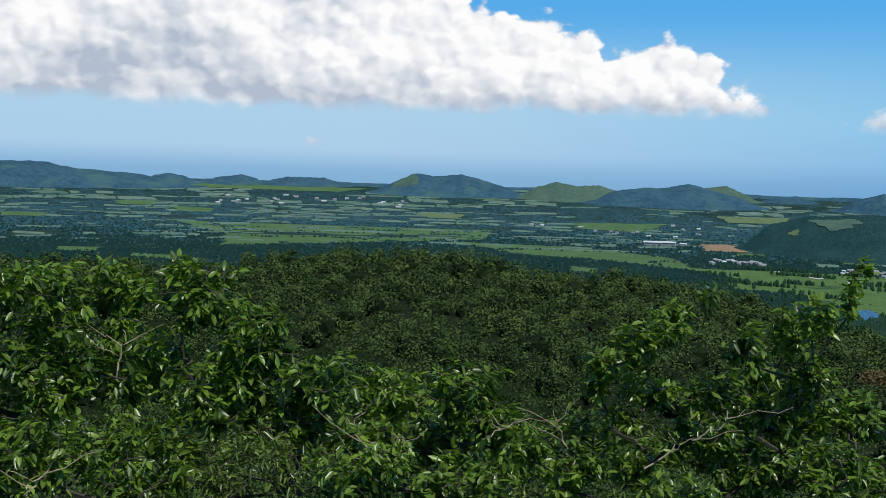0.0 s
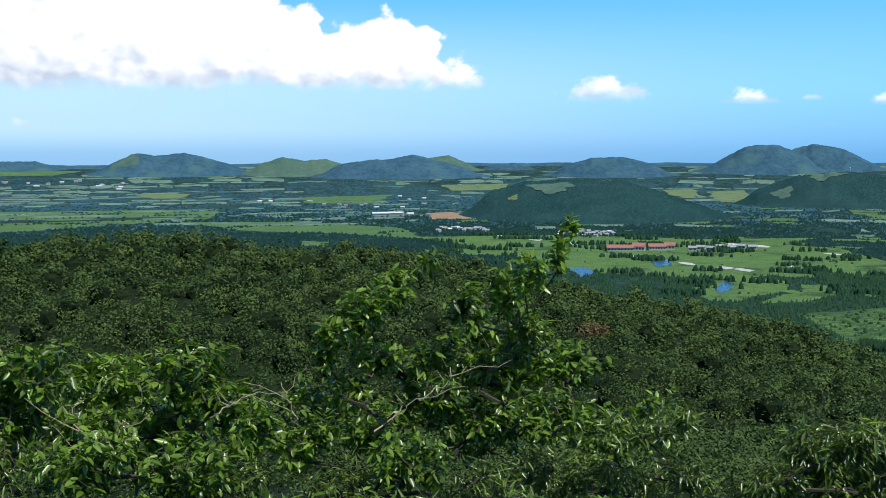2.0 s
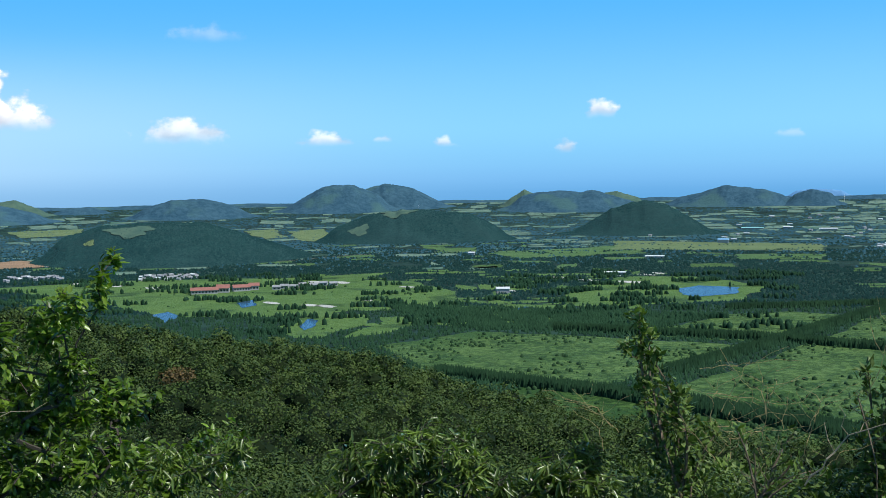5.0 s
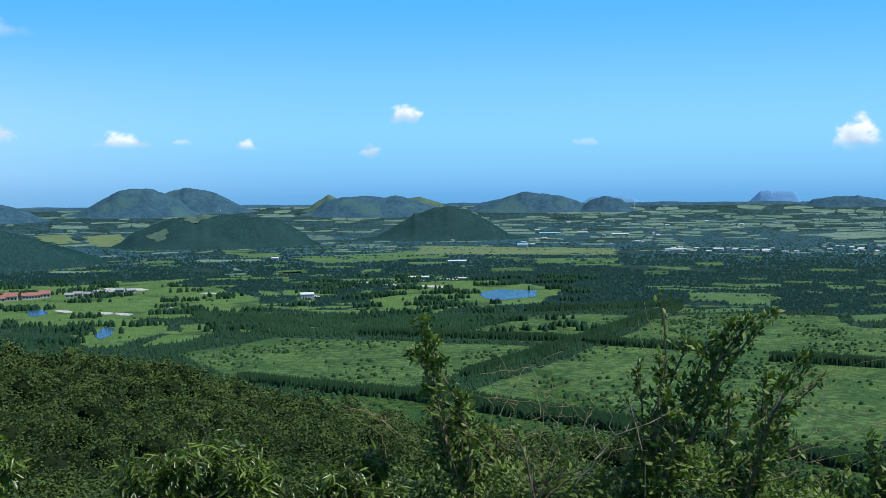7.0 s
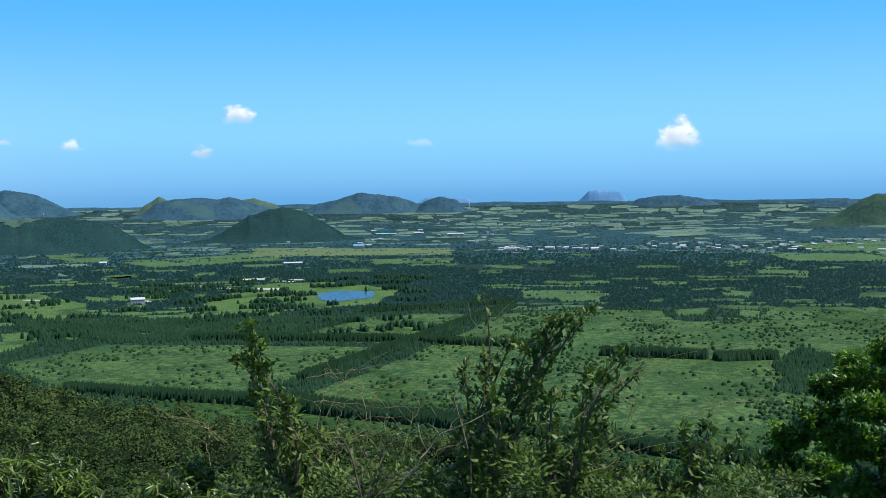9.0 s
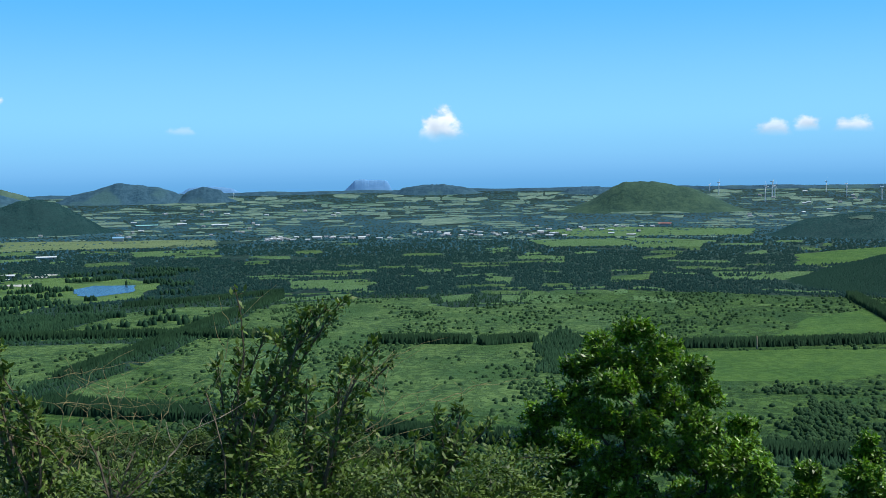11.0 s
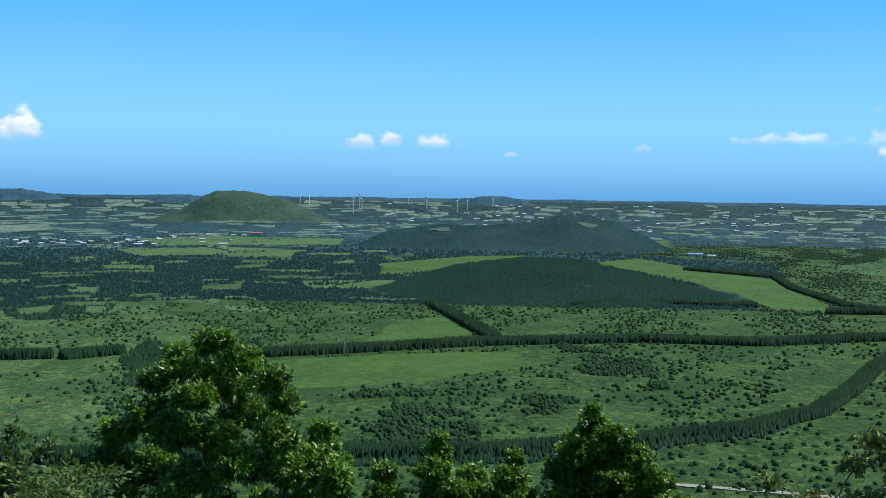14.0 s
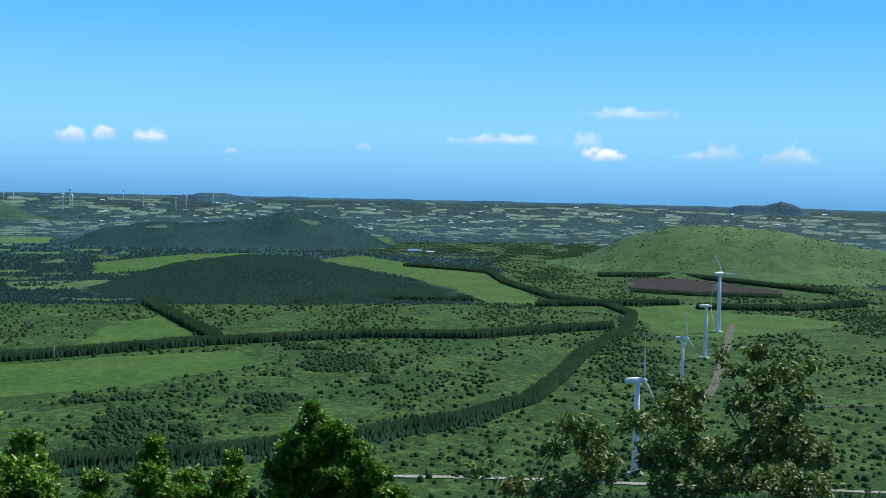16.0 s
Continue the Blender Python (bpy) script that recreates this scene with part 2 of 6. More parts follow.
M = {
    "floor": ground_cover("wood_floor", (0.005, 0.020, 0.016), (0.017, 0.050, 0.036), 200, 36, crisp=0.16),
    "pasture": ground_cover("pasture", (0.058, 0.134, 0.044), (0.108, 0.200, 0.074), 60, 6, crisp=0.08),
    # distant fields: haze painted in as a paler, bluer green
    "hazy_field": ground_cover("hazy_field", (0.060, 0.122, 0.096), (0.155, 0.236, 0.172), 70, 22, third=(0.056, 0.126, 0.088), crisp=0.10, relief=0.3),
    "meadow": ground_cover("meadow", (0.009, 0.038, 0.008), (0.060, 0.126, 0.028), 38, 7.0, third=(0.022, 0.066, 0.015), crisp=0.12, relief=0.6),
    "pale_meadow": ground_cover("pale_meadow", (0.015, 0.052, 0.014), (0.092, 0.168, 0.050), 38, 7.0, third=(0.036, 0.090, 0.025), crisp=0.12, relief=0.6),
    "lush": ground_cover("lush_grass", (0.024, 0.076, 0.013), (0.066, 0.138, 0.027), 50, 8, crisp=0.06, relief=0.4),
    "green": ground_cover("golf_grass", (0.060, 0.135, 0.035), (0.115, 0.205, 0.060), 30, 6, third=(0.036, 0.085, 0.030)),
    "hay": ground_cover("mown_hay", (0.095, 0.155, 0.066), (0.155, 0.215, 0.098), 50, 3),
    "soil": ground_cover("pale_soil", (0.26, 0.18, 0.11), (0.36, 0.25, 0.16), 50, 5),
    "ploughed": ground_cover("ploughed_soil", (0.028, 0.025, 0.024), (0.045, 0.038, 0.036), 40, 3),
    # scrub darkened to paint in the shade seen between tree crowns
    "hillside": ground_cover("shaded_hillside_scrub", (0.006, 0.015, 0.004), (0.016, 0.030, 0.008), 12, 1.0, crisp=0.1),
    "grass_hill": ground_cover("grass_hill", (0.030, 0.082, 0.026), (0.068, 0.146, 0.048), 110, 22, crisp=0.04, third=(0.040, 0.100, 0.040), relief=0.4),
    "mid_hill": ground_cover("wooded_mound", (0.006, 0.026, 0.021), (0.013, 0.042, 0.032), 60, 7, relief=0.4),
    # blue haze of distance is mixed into these five hill colours
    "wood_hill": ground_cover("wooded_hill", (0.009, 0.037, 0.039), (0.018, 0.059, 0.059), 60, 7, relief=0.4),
    "hazy_hill": ground_cover("hazy_wooded_hill", (0.017, 0.060, 0.096), (0.042, 0.106, 0.148), 60, 18, crisp=0.06, third=(0.046, 0.112, 0.122), relief=0.6),
    "hazy_green": ground_cover("hazy_grass_hill", (0.044, 0.096, 0.078), (0.080, 0.138, 0.098), 110, 20, crisp=0.03, relief=0.35),
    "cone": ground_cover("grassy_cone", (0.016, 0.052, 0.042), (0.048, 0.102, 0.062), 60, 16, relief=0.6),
    "isle": ground_cover("hazy_island_rock", (0.10, 0.25, 0.45), (0.13, 0.29, 0.50), 60, 30, relief=0.1),
    "sand": ground_cover("pale_sand", (0.42, 0.44, 0.42), (0.55, 0.56, 0.52), 60, 6),
    "track": ground_cover("gravel_track", (0.085, 0.092, 0.066), (0.150, 0.152, 0.118), 20, 1.5),
    "pale_road": ground_cover("pale_concrete_road", (0.30, 0.30, 0.27), (0.42, 0.42, 0.38), 20, 2),
    "pine": foliage("pine_trees", (0.007, 0.027, 0.014), (0.022, 0.060, 0.030), 0.8, 0.05, patch=50, by_piece=0.6),
    "belt": foliage("shelter_belt_pines", (0.005, 0.020, 0.010), (0.016, 0.046, 0.021), 0.8, 0.05, patch=50, by_piece=0.6),
    # painted haze tints these four trees blue, most for the farthest
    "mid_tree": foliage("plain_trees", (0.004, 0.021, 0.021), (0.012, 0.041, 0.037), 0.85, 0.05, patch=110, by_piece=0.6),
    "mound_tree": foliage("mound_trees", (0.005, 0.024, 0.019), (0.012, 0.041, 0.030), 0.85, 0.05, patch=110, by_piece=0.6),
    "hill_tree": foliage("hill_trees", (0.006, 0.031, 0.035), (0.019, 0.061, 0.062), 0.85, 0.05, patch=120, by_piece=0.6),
    "hazy_tree": foliage("hazy_trees", (0.018, 0.064, 0.090), (0.041, 0.110, 0.146), 0.85, 0.05, patch=160, by_piece=0.5),
    "scrub": foliage("scrub", (0.012, 0.038, 0.016), (0.036, 0.078, 0.032), 0.8, 0.05, patch=40),
    "crown": foliage("broadleaf_crowns", (0.013, 0.036, 0.008), (0.086, 0.132, 0.031), 0.65, 0.15, 0.08, patch=4, by_piece=0.14, skew=1.2),
    # near-black colour that stands in for the shade inside crowns
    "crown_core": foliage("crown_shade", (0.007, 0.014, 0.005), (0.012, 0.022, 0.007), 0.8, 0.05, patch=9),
    "leaf": foliage("broad_leaves", (0.012, 0.042, 0.004), (0.200, 0.320, 0.040), 0.35, 0.55, 0.30, patch=0.3, skew=1.3),
    "lance": foliage("lance_leaves", (0.018, 0.048, 0.008), (0.165, 0.245, 0.042), 0.32, 0.55, 0.22, patch=0.3, skew=1.4),
    "small_leaf": foliage("small_leaves", (0.018, 0.046, 0.009), (0.140, 0.215, 0.042), 0.50, 0.25, 0.15, patch=0.3),
    "spray": foliage("bright_sprays", (0.013, 0.054, 0.004), (0.190, 0.370, 0.024), 0.42, 0.35, 0.18, patch=0.30, by_piece=0.55, skew=1.25),
    "olive_leaf": foliage("olive_leaves", (0.034, 0.064, 0.013), (0.185, 0.250, 0.058), 0.48, 0.35, 0.14, patch=0.35),
    "rust": foliage("rusty_leaves", (0.040, 0.034, 0.012), (0.170, 0.115, 0.042), 0.6, 0.2, 0.1, patch=1.0),
    "dark_bark": plain("dark_bark", (0.055, 0.048, 0.034), 0.9, wear=0.6, size=0.05),
    "wiry_bark": plain("wiry_brown_bark", (0.150, 0.115, 0.070), 0.85, wear=0.6, size=0.04),
    "dead": plain("bleached_twig", (0.36, 0.29, 0.19), 0.8, wear=0.4, size=0.04),
    "straw": plain("dry_grass", (0.40, 0.30, 0.13), 0.8, wear=0.3, size=0.05),
    "white": plain("white_paint", (0.80, 0.81, 0.82), 0.35, wear=0.08, size=3),
    "wall": plain("pale_wall", (0.36, 0.37, 0.37), 0.7, wear=0.2),
    "grey_roof": plain("grey_roof", (0.26, 0.28, 0.30), 0.7, wear=0.3),
    "white_roof": plain("white_roof", (0.55, 0.60, 0.62), 0.5, wear=0.15),
    "red_roof": plain("red_tile_roof", (0.29, 0.125, 0.100), 0.7, wear=0.4),
    "blue_roof": plain("blue_roof", (0.18, 0.38, 0.58), 0.5, wear=0.2),
    "teal_roof": plain("teal_net_roof", (0.25, 0.55, 0.52), 0.6, wear=0.2),
    "glass": plain("dark_window", (0.03, 0.04, 0.05), 0.15, wear=0.1),
    "concrete": plain("concrete", (0.42, 0.42, 0.40), 0.8, wear=0.3),
}
m, n, s = material("pond_water")
p, _ = place_of(n)
s.inputs["Base Color"].default_value = (0.03, 0.075, 0.14, 1)
s.inputs["Roughness"].default_value, s.inputs["IOR"].default_value = 0.22, 1.25
s.inputs["Specular IOR Level"].default_value = 0.35
bumped(n, s, n.noise(p, 0.8, 3), 0.35, 0.4)
M["water"] = m
# the sea beyond the coast: a plain distant band that glows, its daylight and haze painted in, and thins out into the
# sky
m, n, s = material("glowing_sea")
p, _ = place_of(n)
sep = n.tree.nodes.new("ShaderNodeSeparateXYZ")
n.put(sep.inputs[0], p)
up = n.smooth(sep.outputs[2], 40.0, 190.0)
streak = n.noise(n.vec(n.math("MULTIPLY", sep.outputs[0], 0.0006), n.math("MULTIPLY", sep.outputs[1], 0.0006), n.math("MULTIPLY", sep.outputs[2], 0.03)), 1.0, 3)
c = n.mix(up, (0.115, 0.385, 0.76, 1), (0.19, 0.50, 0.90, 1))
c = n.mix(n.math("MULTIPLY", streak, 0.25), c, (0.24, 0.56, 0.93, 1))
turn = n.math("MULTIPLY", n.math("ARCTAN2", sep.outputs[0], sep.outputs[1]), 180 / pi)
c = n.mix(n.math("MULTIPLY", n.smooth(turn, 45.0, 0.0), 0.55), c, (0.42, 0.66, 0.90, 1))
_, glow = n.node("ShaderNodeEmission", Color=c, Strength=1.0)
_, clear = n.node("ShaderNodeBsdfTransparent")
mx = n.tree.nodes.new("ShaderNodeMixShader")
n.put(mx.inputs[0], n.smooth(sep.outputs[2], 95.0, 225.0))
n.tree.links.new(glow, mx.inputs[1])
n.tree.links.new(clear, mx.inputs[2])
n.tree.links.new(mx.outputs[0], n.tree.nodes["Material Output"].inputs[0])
M["sea"] = m

# ---- the lie of the land ----
rng = np.random.default_rng(7)


def mesh_of(name, verts, faces, mat, smooth=False):
    """A mesh object from an (n, 3) array and an (m, 3 or 4) array."""
    verts, faces = np.asarray(verts, np.float32), np.asarray(faces, np.int32)
    k = faces.shape[1]
    me = bpy.data.meshes.new(name)
    me.vertices.add(len(verts))
    me.vertices.foreach_set("co", verts.ravel())
    me.loops.add(faces.size)
    me.loops.foreach_set("vertex_index", faces.ravel())
    me.polygons.add(len(faces))
    me.polygons.foreach_set("loop_start", np.arange(0, faces.size, k, dtype=np.int32))
    me.polygons.foreach_set("use_smooth", np.full(len(faces), smooth))
    me.materials.append(M[mat])
    me.update(calc_edges=True)
    me.validate()
    return new(name, me)


def child_of(ob, parent):
    ob.parent = parent
    return ob


def part(name, bm, mat, parent, label=""):
    me = bpy.data.meshes.new(name)
    bm.to_mesh(me)
    bm.free()
    me.materials.append(M[mat])
    ob = new(name, me)
    ob.parent = parent
    return tagged(ob, label) if label else ob


def grid_faces(rows, cols, closed=False):
    i = np.arange(rows - 1)[:, None] * cols
    j = np.arange(cols if closed else cols - 1)[None, :]
    k = (j + 1) % cols
    return np.stack([i + j, i + k, i + cols + k, i + cols + j], -1).reshape(-1, 4)


def land(r):
    """Height of the plain at that range: level near by, rising gently towards the coast."""
    r = np.asarray(r, float)
    dip = np.radians(3.64 - (r - 2200) * 2.64 / 2600)
    return np.where(r < 2200, 0.0, EYE - r * np.tan(dip))


def polar(az, r):
    return r * np.sin(np.radians(az)), r * np.cos(np.radians(az))


def fbm(x, y, seed=0):
    """Cheap smooth noise, about -1 to 1, wave length about 1."""
    g = np.random.default_rng(seed)
    v = 0
    for k in range(7):
        a, f = g.uniform(0, 2 * pi), 4.2 * 1.35 ** k
        v = v + np.sin((x * cos(a) + y * sin(a)) * f + g.uniform(0, 7)) / 1.3 ** k
    return v / 3.0


radii = np.concatenate([[0.5], np.geomspace(60, 4880, 90)])
angles = np.arange(0, 360, 1.0)
A, Rr = np.meshgrid(angles, radii)
X, Y = polar(A, Rr)
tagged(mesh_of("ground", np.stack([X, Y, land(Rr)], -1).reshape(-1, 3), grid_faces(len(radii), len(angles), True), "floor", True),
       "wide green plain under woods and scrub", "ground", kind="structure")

# the hill that carries the camera: direction, depression of its far edge
RIM_AZ = [-180, -60, -30, -11, -5, 0, 6, 12, 19, 23, 29, 36, 45, 55, 62, 75, 130, 180]
RIM_EL = [20, 8, 4.8, 5.0, 4.45, 4.4, 4.9, 5.2, 6.5, 7.2, 8.2, 9.9, 11.8, 13.5, 15.5, 19.5, 23, 20]
RIM_R, CANOPY = 255.0, 3.6


def hill_height(az, r):
    az, r = np.asarray(az, float), np.asarray(r, float)
    rim = EYE - RIM_R * np.tan(np.radians(np.interp(az, RIM_AZ, RIM_EL))) - CANOPY
    mid = np.minimum(EYE - 120 * tan(radians(16.0)), 138.3 - (138.3 - rim) * 0.47)
    foot = RIM_R + np.maximum(rim, 5) / 0.42
    near = 138.3 + (mid - 138.3) * np.clip((r - 1.5) / 118.5, 0, 1) ** 0.93
    s = np.clip((r - 120) / (RIM_R - 120), 0, 1)
    z = np.where(r < 120, near, mid + (rim - mid) * (s * s * (3 - 2 * s)))
    out = np.clip((r - RIM_R) / (foot - RIM_R), 0, 1)
    z = np.where(r > RIM_R, rim * (1 - out) * (1 - 0.25 * np.sin(out * pi)) - 2 * out, z)
    x, y = polar(az, r)
    return z + fbm(x / 60, y / 60, 5) * np.clip((r - 30) / 100, 0, 1) * np.clip((520 - r) / 200, 0, 1) * 1.2


radii = np.concatenate([[0.05, 1.0, 2.0, 3.5], np.geomspace(5, 640, 70)])
A, Rr = np.meshgrid(np.arange(-180, 180, 1.5), radii)
X, Y = polar(A, Rr)
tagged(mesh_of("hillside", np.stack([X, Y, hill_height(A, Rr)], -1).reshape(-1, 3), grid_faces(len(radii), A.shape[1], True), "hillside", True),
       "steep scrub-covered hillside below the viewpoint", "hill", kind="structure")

# the sea behind the coast: a ring that glows in its painted colours
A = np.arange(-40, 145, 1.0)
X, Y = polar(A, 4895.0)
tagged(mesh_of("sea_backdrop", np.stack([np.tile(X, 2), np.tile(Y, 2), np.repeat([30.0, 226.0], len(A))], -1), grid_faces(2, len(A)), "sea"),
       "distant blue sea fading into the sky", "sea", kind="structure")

HILLS = []


def slope(v):
    """Share of the crest's height at that depth (-1 foot, 0 crest, 1 back): steep near the top, flaring at the foot."""
    return np.cos(np.asarray(v) * pi / 2) ** 1.5


def hill(label, mat, az, r, half, depth, profile, foot=None, rough=0.03, seed=1, name="hill"):
    """A volcanic cone: its crest line runs across the view. profile: (azimuth, elevation) of the crest, in degrees; r: range of the crest;
    depth: half its depth in metres; half: not used beyond the ends of the profile."""
    pa, pe = [p[0] for p in profile], [p[1] for p in profile]
    n_u, n_v = 80, 17
    far_out, near_out = half * (1.9 if r > 3000 else 1.1), half * (0.75 if r > 3000 else 0.55)
    azs = np.linspace(pa[0] - far_out, pa[-1] + far_out, n_u)
    ends = [pa[0] - far_out, pa[0] - near_out] + pa + [pa[-1] + near_out, pa[-1] + far_out]
    base = float(land(r))
    low_el = np.degrees(np.arctan((base - 4 - EYE) / r))
    els = np.interp(azs, ends, [low_el, low_el + 0.34 * (pe[0] - low_el)] + pe + [low_el + 0.34 * (pe[-1] - low_el), low_el])
    els = np.convolve(np.pad(els, 1, "edge"), [0.25, 0.5, 0.25], "valid")
    els = els + (els - low_el) * 0.035 * fbm(azs * 1.7, azs * 0 + seed, seed)
    els = els + np.clip((els - low_el) * 3, 0, 1) * 0.012 * np.random.default_rng(seed).uniform(-1, 1, n_u)
    crest = EYE + r * np.tan(np.radians(els))
    v = np.linspace(-1, 1, n_v)
    U, V = np.meshgrid(azs, v)
    reach = depth * np.sqrt(np.clip(1 - ((U - azs.mean()) / (azs[-1] - azs[0]) * 2) ** 2, 0.02, 1))
    Rg = r + V * reach
    fall = slope(V)
    C = np.tile(crest, (n_v, 1))
    G = land(Rg) - 3
    Z = G + np.maximum(C - G, 0.5) * fall
    x, y = polar(U, Rg)
    Z = Z + fbm(x / depth * 1.5, y / depth * 1.5, seed) * rough * np.maximum(C - G, 0) * (1 - fall) * fall * 3
    ob = mesh_of(name, np.stack([x, y, Z], -1).reshape(-1, 3), grid_faces(n_v, n_u), mat, True)
    HILLS.append((azs, r, reach[0], crest, mat, depth))
    return tagged(ob, label, "hill", kind="structure")


PATCHES = []


def hill_patch(label, mat, az_0, az_1, v_0, v_1):
    """An open grassy patch on the hill made last, between two azimuths and two depths (-1 foot, 0 crest)."""
    azs, r, reach, crest, _, depth = HILLS[-1]
    n_r, n_a = 7, 28
    U, Q = np.meshgrid(np.linspace(0, 2 * pi, n_a, endpoint=False), np.linspace(0.05, 1, n_r))
    wob = 1 + 0.22 * np.sin(U * 3 + az_0) + 0.13 * np.sin(U * 7 + 1)
    a = (az_0 + az_1) / 2 + np.cos(U) * Q * wob * (az_1 - az_0) / 2
    v = (v_0 + v_1) / 2 + np.sin(U) * Q * wob * (v_1 - v_0) / 2
    rr = r + v * np.interp(a, azs, reach)
    g = land(rr) - 3
    z = g + np.maximum(np.interp(a, azs, crest) - g, 0.5) * slope(v)
    x, y = polar(a, rr)
    ob = mesh_of("grass_patch", np.stack([x, y, z + 1.2], -1).reshape(-1, 3), grid_faces(n_r, n_a, True), mat, True)
    PATCHES.append((az_0, az_1, v_0, v_1, len(HILLS) - 1))
    tagged(ob, label, "grass", kind="structure")


MW, CN = "mid_hill", "cone"
W, FW, FG, GH = "wood_hill", "hazy_hill", "hazy_green", "grass_hill"
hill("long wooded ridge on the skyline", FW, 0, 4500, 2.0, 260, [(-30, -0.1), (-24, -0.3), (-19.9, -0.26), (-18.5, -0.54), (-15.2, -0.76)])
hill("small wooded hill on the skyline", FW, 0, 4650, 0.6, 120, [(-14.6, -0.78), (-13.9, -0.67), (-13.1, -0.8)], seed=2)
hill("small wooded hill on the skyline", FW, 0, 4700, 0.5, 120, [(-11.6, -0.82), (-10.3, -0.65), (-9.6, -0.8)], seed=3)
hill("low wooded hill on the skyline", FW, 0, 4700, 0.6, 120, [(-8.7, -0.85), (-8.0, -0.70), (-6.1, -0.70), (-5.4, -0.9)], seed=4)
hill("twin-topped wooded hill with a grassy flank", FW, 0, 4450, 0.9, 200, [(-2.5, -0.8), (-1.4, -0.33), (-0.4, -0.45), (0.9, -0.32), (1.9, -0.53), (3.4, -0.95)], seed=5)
hill_patch("grassy flank of a wooded hill", "hazy_green", -2.5, -1.2, -0.6, -0.1)
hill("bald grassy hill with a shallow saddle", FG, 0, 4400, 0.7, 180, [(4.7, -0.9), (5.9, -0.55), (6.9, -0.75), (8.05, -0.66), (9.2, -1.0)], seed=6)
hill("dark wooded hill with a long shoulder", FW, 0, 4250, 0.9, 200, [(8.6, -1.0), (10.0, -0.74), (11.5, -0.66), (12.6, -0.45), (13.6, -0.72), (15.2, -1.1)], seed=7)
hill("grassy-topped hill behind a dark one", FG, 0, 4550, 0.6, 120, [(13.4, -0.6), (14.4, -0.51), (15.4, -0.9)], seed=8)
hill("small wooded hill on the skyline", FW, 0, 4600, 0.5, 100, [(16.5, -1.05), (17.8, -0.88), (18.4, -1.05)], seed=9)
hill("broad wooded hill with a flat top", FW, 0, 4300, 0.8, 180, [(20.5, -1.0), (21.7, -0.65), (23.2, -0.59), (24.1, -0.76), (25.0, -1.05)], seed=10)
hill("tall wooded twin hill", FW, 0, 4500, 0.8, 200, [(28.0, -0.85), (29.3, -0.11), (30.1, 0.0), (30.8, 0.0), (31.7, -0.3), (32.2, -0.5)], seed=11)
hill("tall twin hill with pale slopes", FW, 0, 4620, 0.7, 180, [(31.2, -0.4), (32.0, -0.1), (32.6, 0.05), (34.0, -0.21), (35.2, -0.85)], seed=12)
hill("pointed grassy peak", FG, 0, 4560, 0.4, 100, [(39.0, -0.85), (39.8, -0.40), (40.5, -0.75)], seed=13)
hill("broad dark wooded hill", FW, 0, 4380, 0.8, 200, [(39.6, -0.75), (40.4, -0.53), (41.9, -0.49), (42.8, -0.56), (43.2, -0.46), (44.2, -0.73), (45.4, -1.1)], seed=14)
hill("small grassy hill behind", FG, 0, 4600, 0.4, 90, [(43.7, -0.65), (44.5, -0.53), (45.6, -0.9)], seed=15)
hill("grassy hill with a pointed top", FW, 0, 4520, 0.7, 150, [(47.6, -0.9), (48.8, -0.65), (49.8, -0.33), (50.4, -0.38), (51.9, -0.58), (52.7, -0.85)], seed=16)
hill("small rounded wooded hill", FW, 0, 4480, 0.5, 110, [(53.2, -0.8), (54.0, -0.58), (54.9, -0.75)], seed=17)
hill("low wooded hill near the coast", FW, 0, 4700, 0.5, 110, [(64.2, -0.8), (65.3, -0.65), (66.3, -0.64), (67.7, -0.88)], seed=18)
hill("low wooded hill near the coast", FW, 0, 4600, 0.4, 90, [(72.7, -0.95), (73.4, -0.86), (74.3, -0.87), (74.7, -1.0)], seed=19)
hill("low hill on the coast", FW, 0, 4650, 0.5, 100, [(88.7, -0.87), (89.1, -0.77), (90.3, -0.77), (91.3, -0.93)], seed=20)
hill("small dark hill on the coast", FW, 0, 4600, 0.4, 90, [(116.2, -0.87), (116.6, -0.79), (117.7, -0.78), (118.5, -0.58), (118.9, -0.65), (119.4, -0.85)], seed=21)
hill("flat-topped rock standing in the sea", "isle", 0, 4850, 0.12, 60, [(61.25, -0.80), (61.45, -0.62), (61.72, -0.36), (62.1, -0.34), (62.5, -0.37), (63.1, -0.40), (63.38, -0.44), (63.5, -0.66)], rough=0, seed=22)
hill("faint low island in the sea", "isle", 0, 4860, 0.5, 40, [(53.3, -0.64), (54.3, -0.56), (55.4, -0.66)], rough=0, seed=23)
# rises in painted haze blue that cover the ground's dark far edge
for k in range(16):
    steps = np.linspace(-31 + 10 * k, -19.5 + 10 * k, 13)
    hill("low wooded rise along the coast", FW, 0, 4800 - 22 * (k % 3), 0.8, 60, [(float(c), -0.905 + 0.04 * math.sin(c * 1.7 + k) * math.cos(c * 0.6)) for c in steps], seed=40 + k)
# nearer cones
hill("grassy cone with fields round its foot", CN, 0, 3700, 0.8, 190, [(73.0, -1.9), (73.9, -1.55), (74.6, -1.12), (75.5, -0.67), (76.4, -0.63), (77.5, -0.71), (79.1, -1.06), (80.2, -1.55), (81, -1.95)], seed=24)
hill_patch("green field on the flank of a cone", "hazy_field", 75.2, 78.6, -1.02, -0.86)
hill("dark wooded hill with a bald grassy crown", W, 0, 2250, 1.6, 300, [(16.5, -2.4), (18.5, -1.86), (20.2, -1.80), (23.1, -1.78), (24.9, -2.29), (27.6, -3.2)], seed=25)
hill_patch("bald grassy patch on a wooded hill", "hazy_green", 18.6, 20.8, -0.40, -0.16)
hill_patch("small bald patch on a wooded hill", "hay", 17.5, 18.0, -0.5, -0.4)
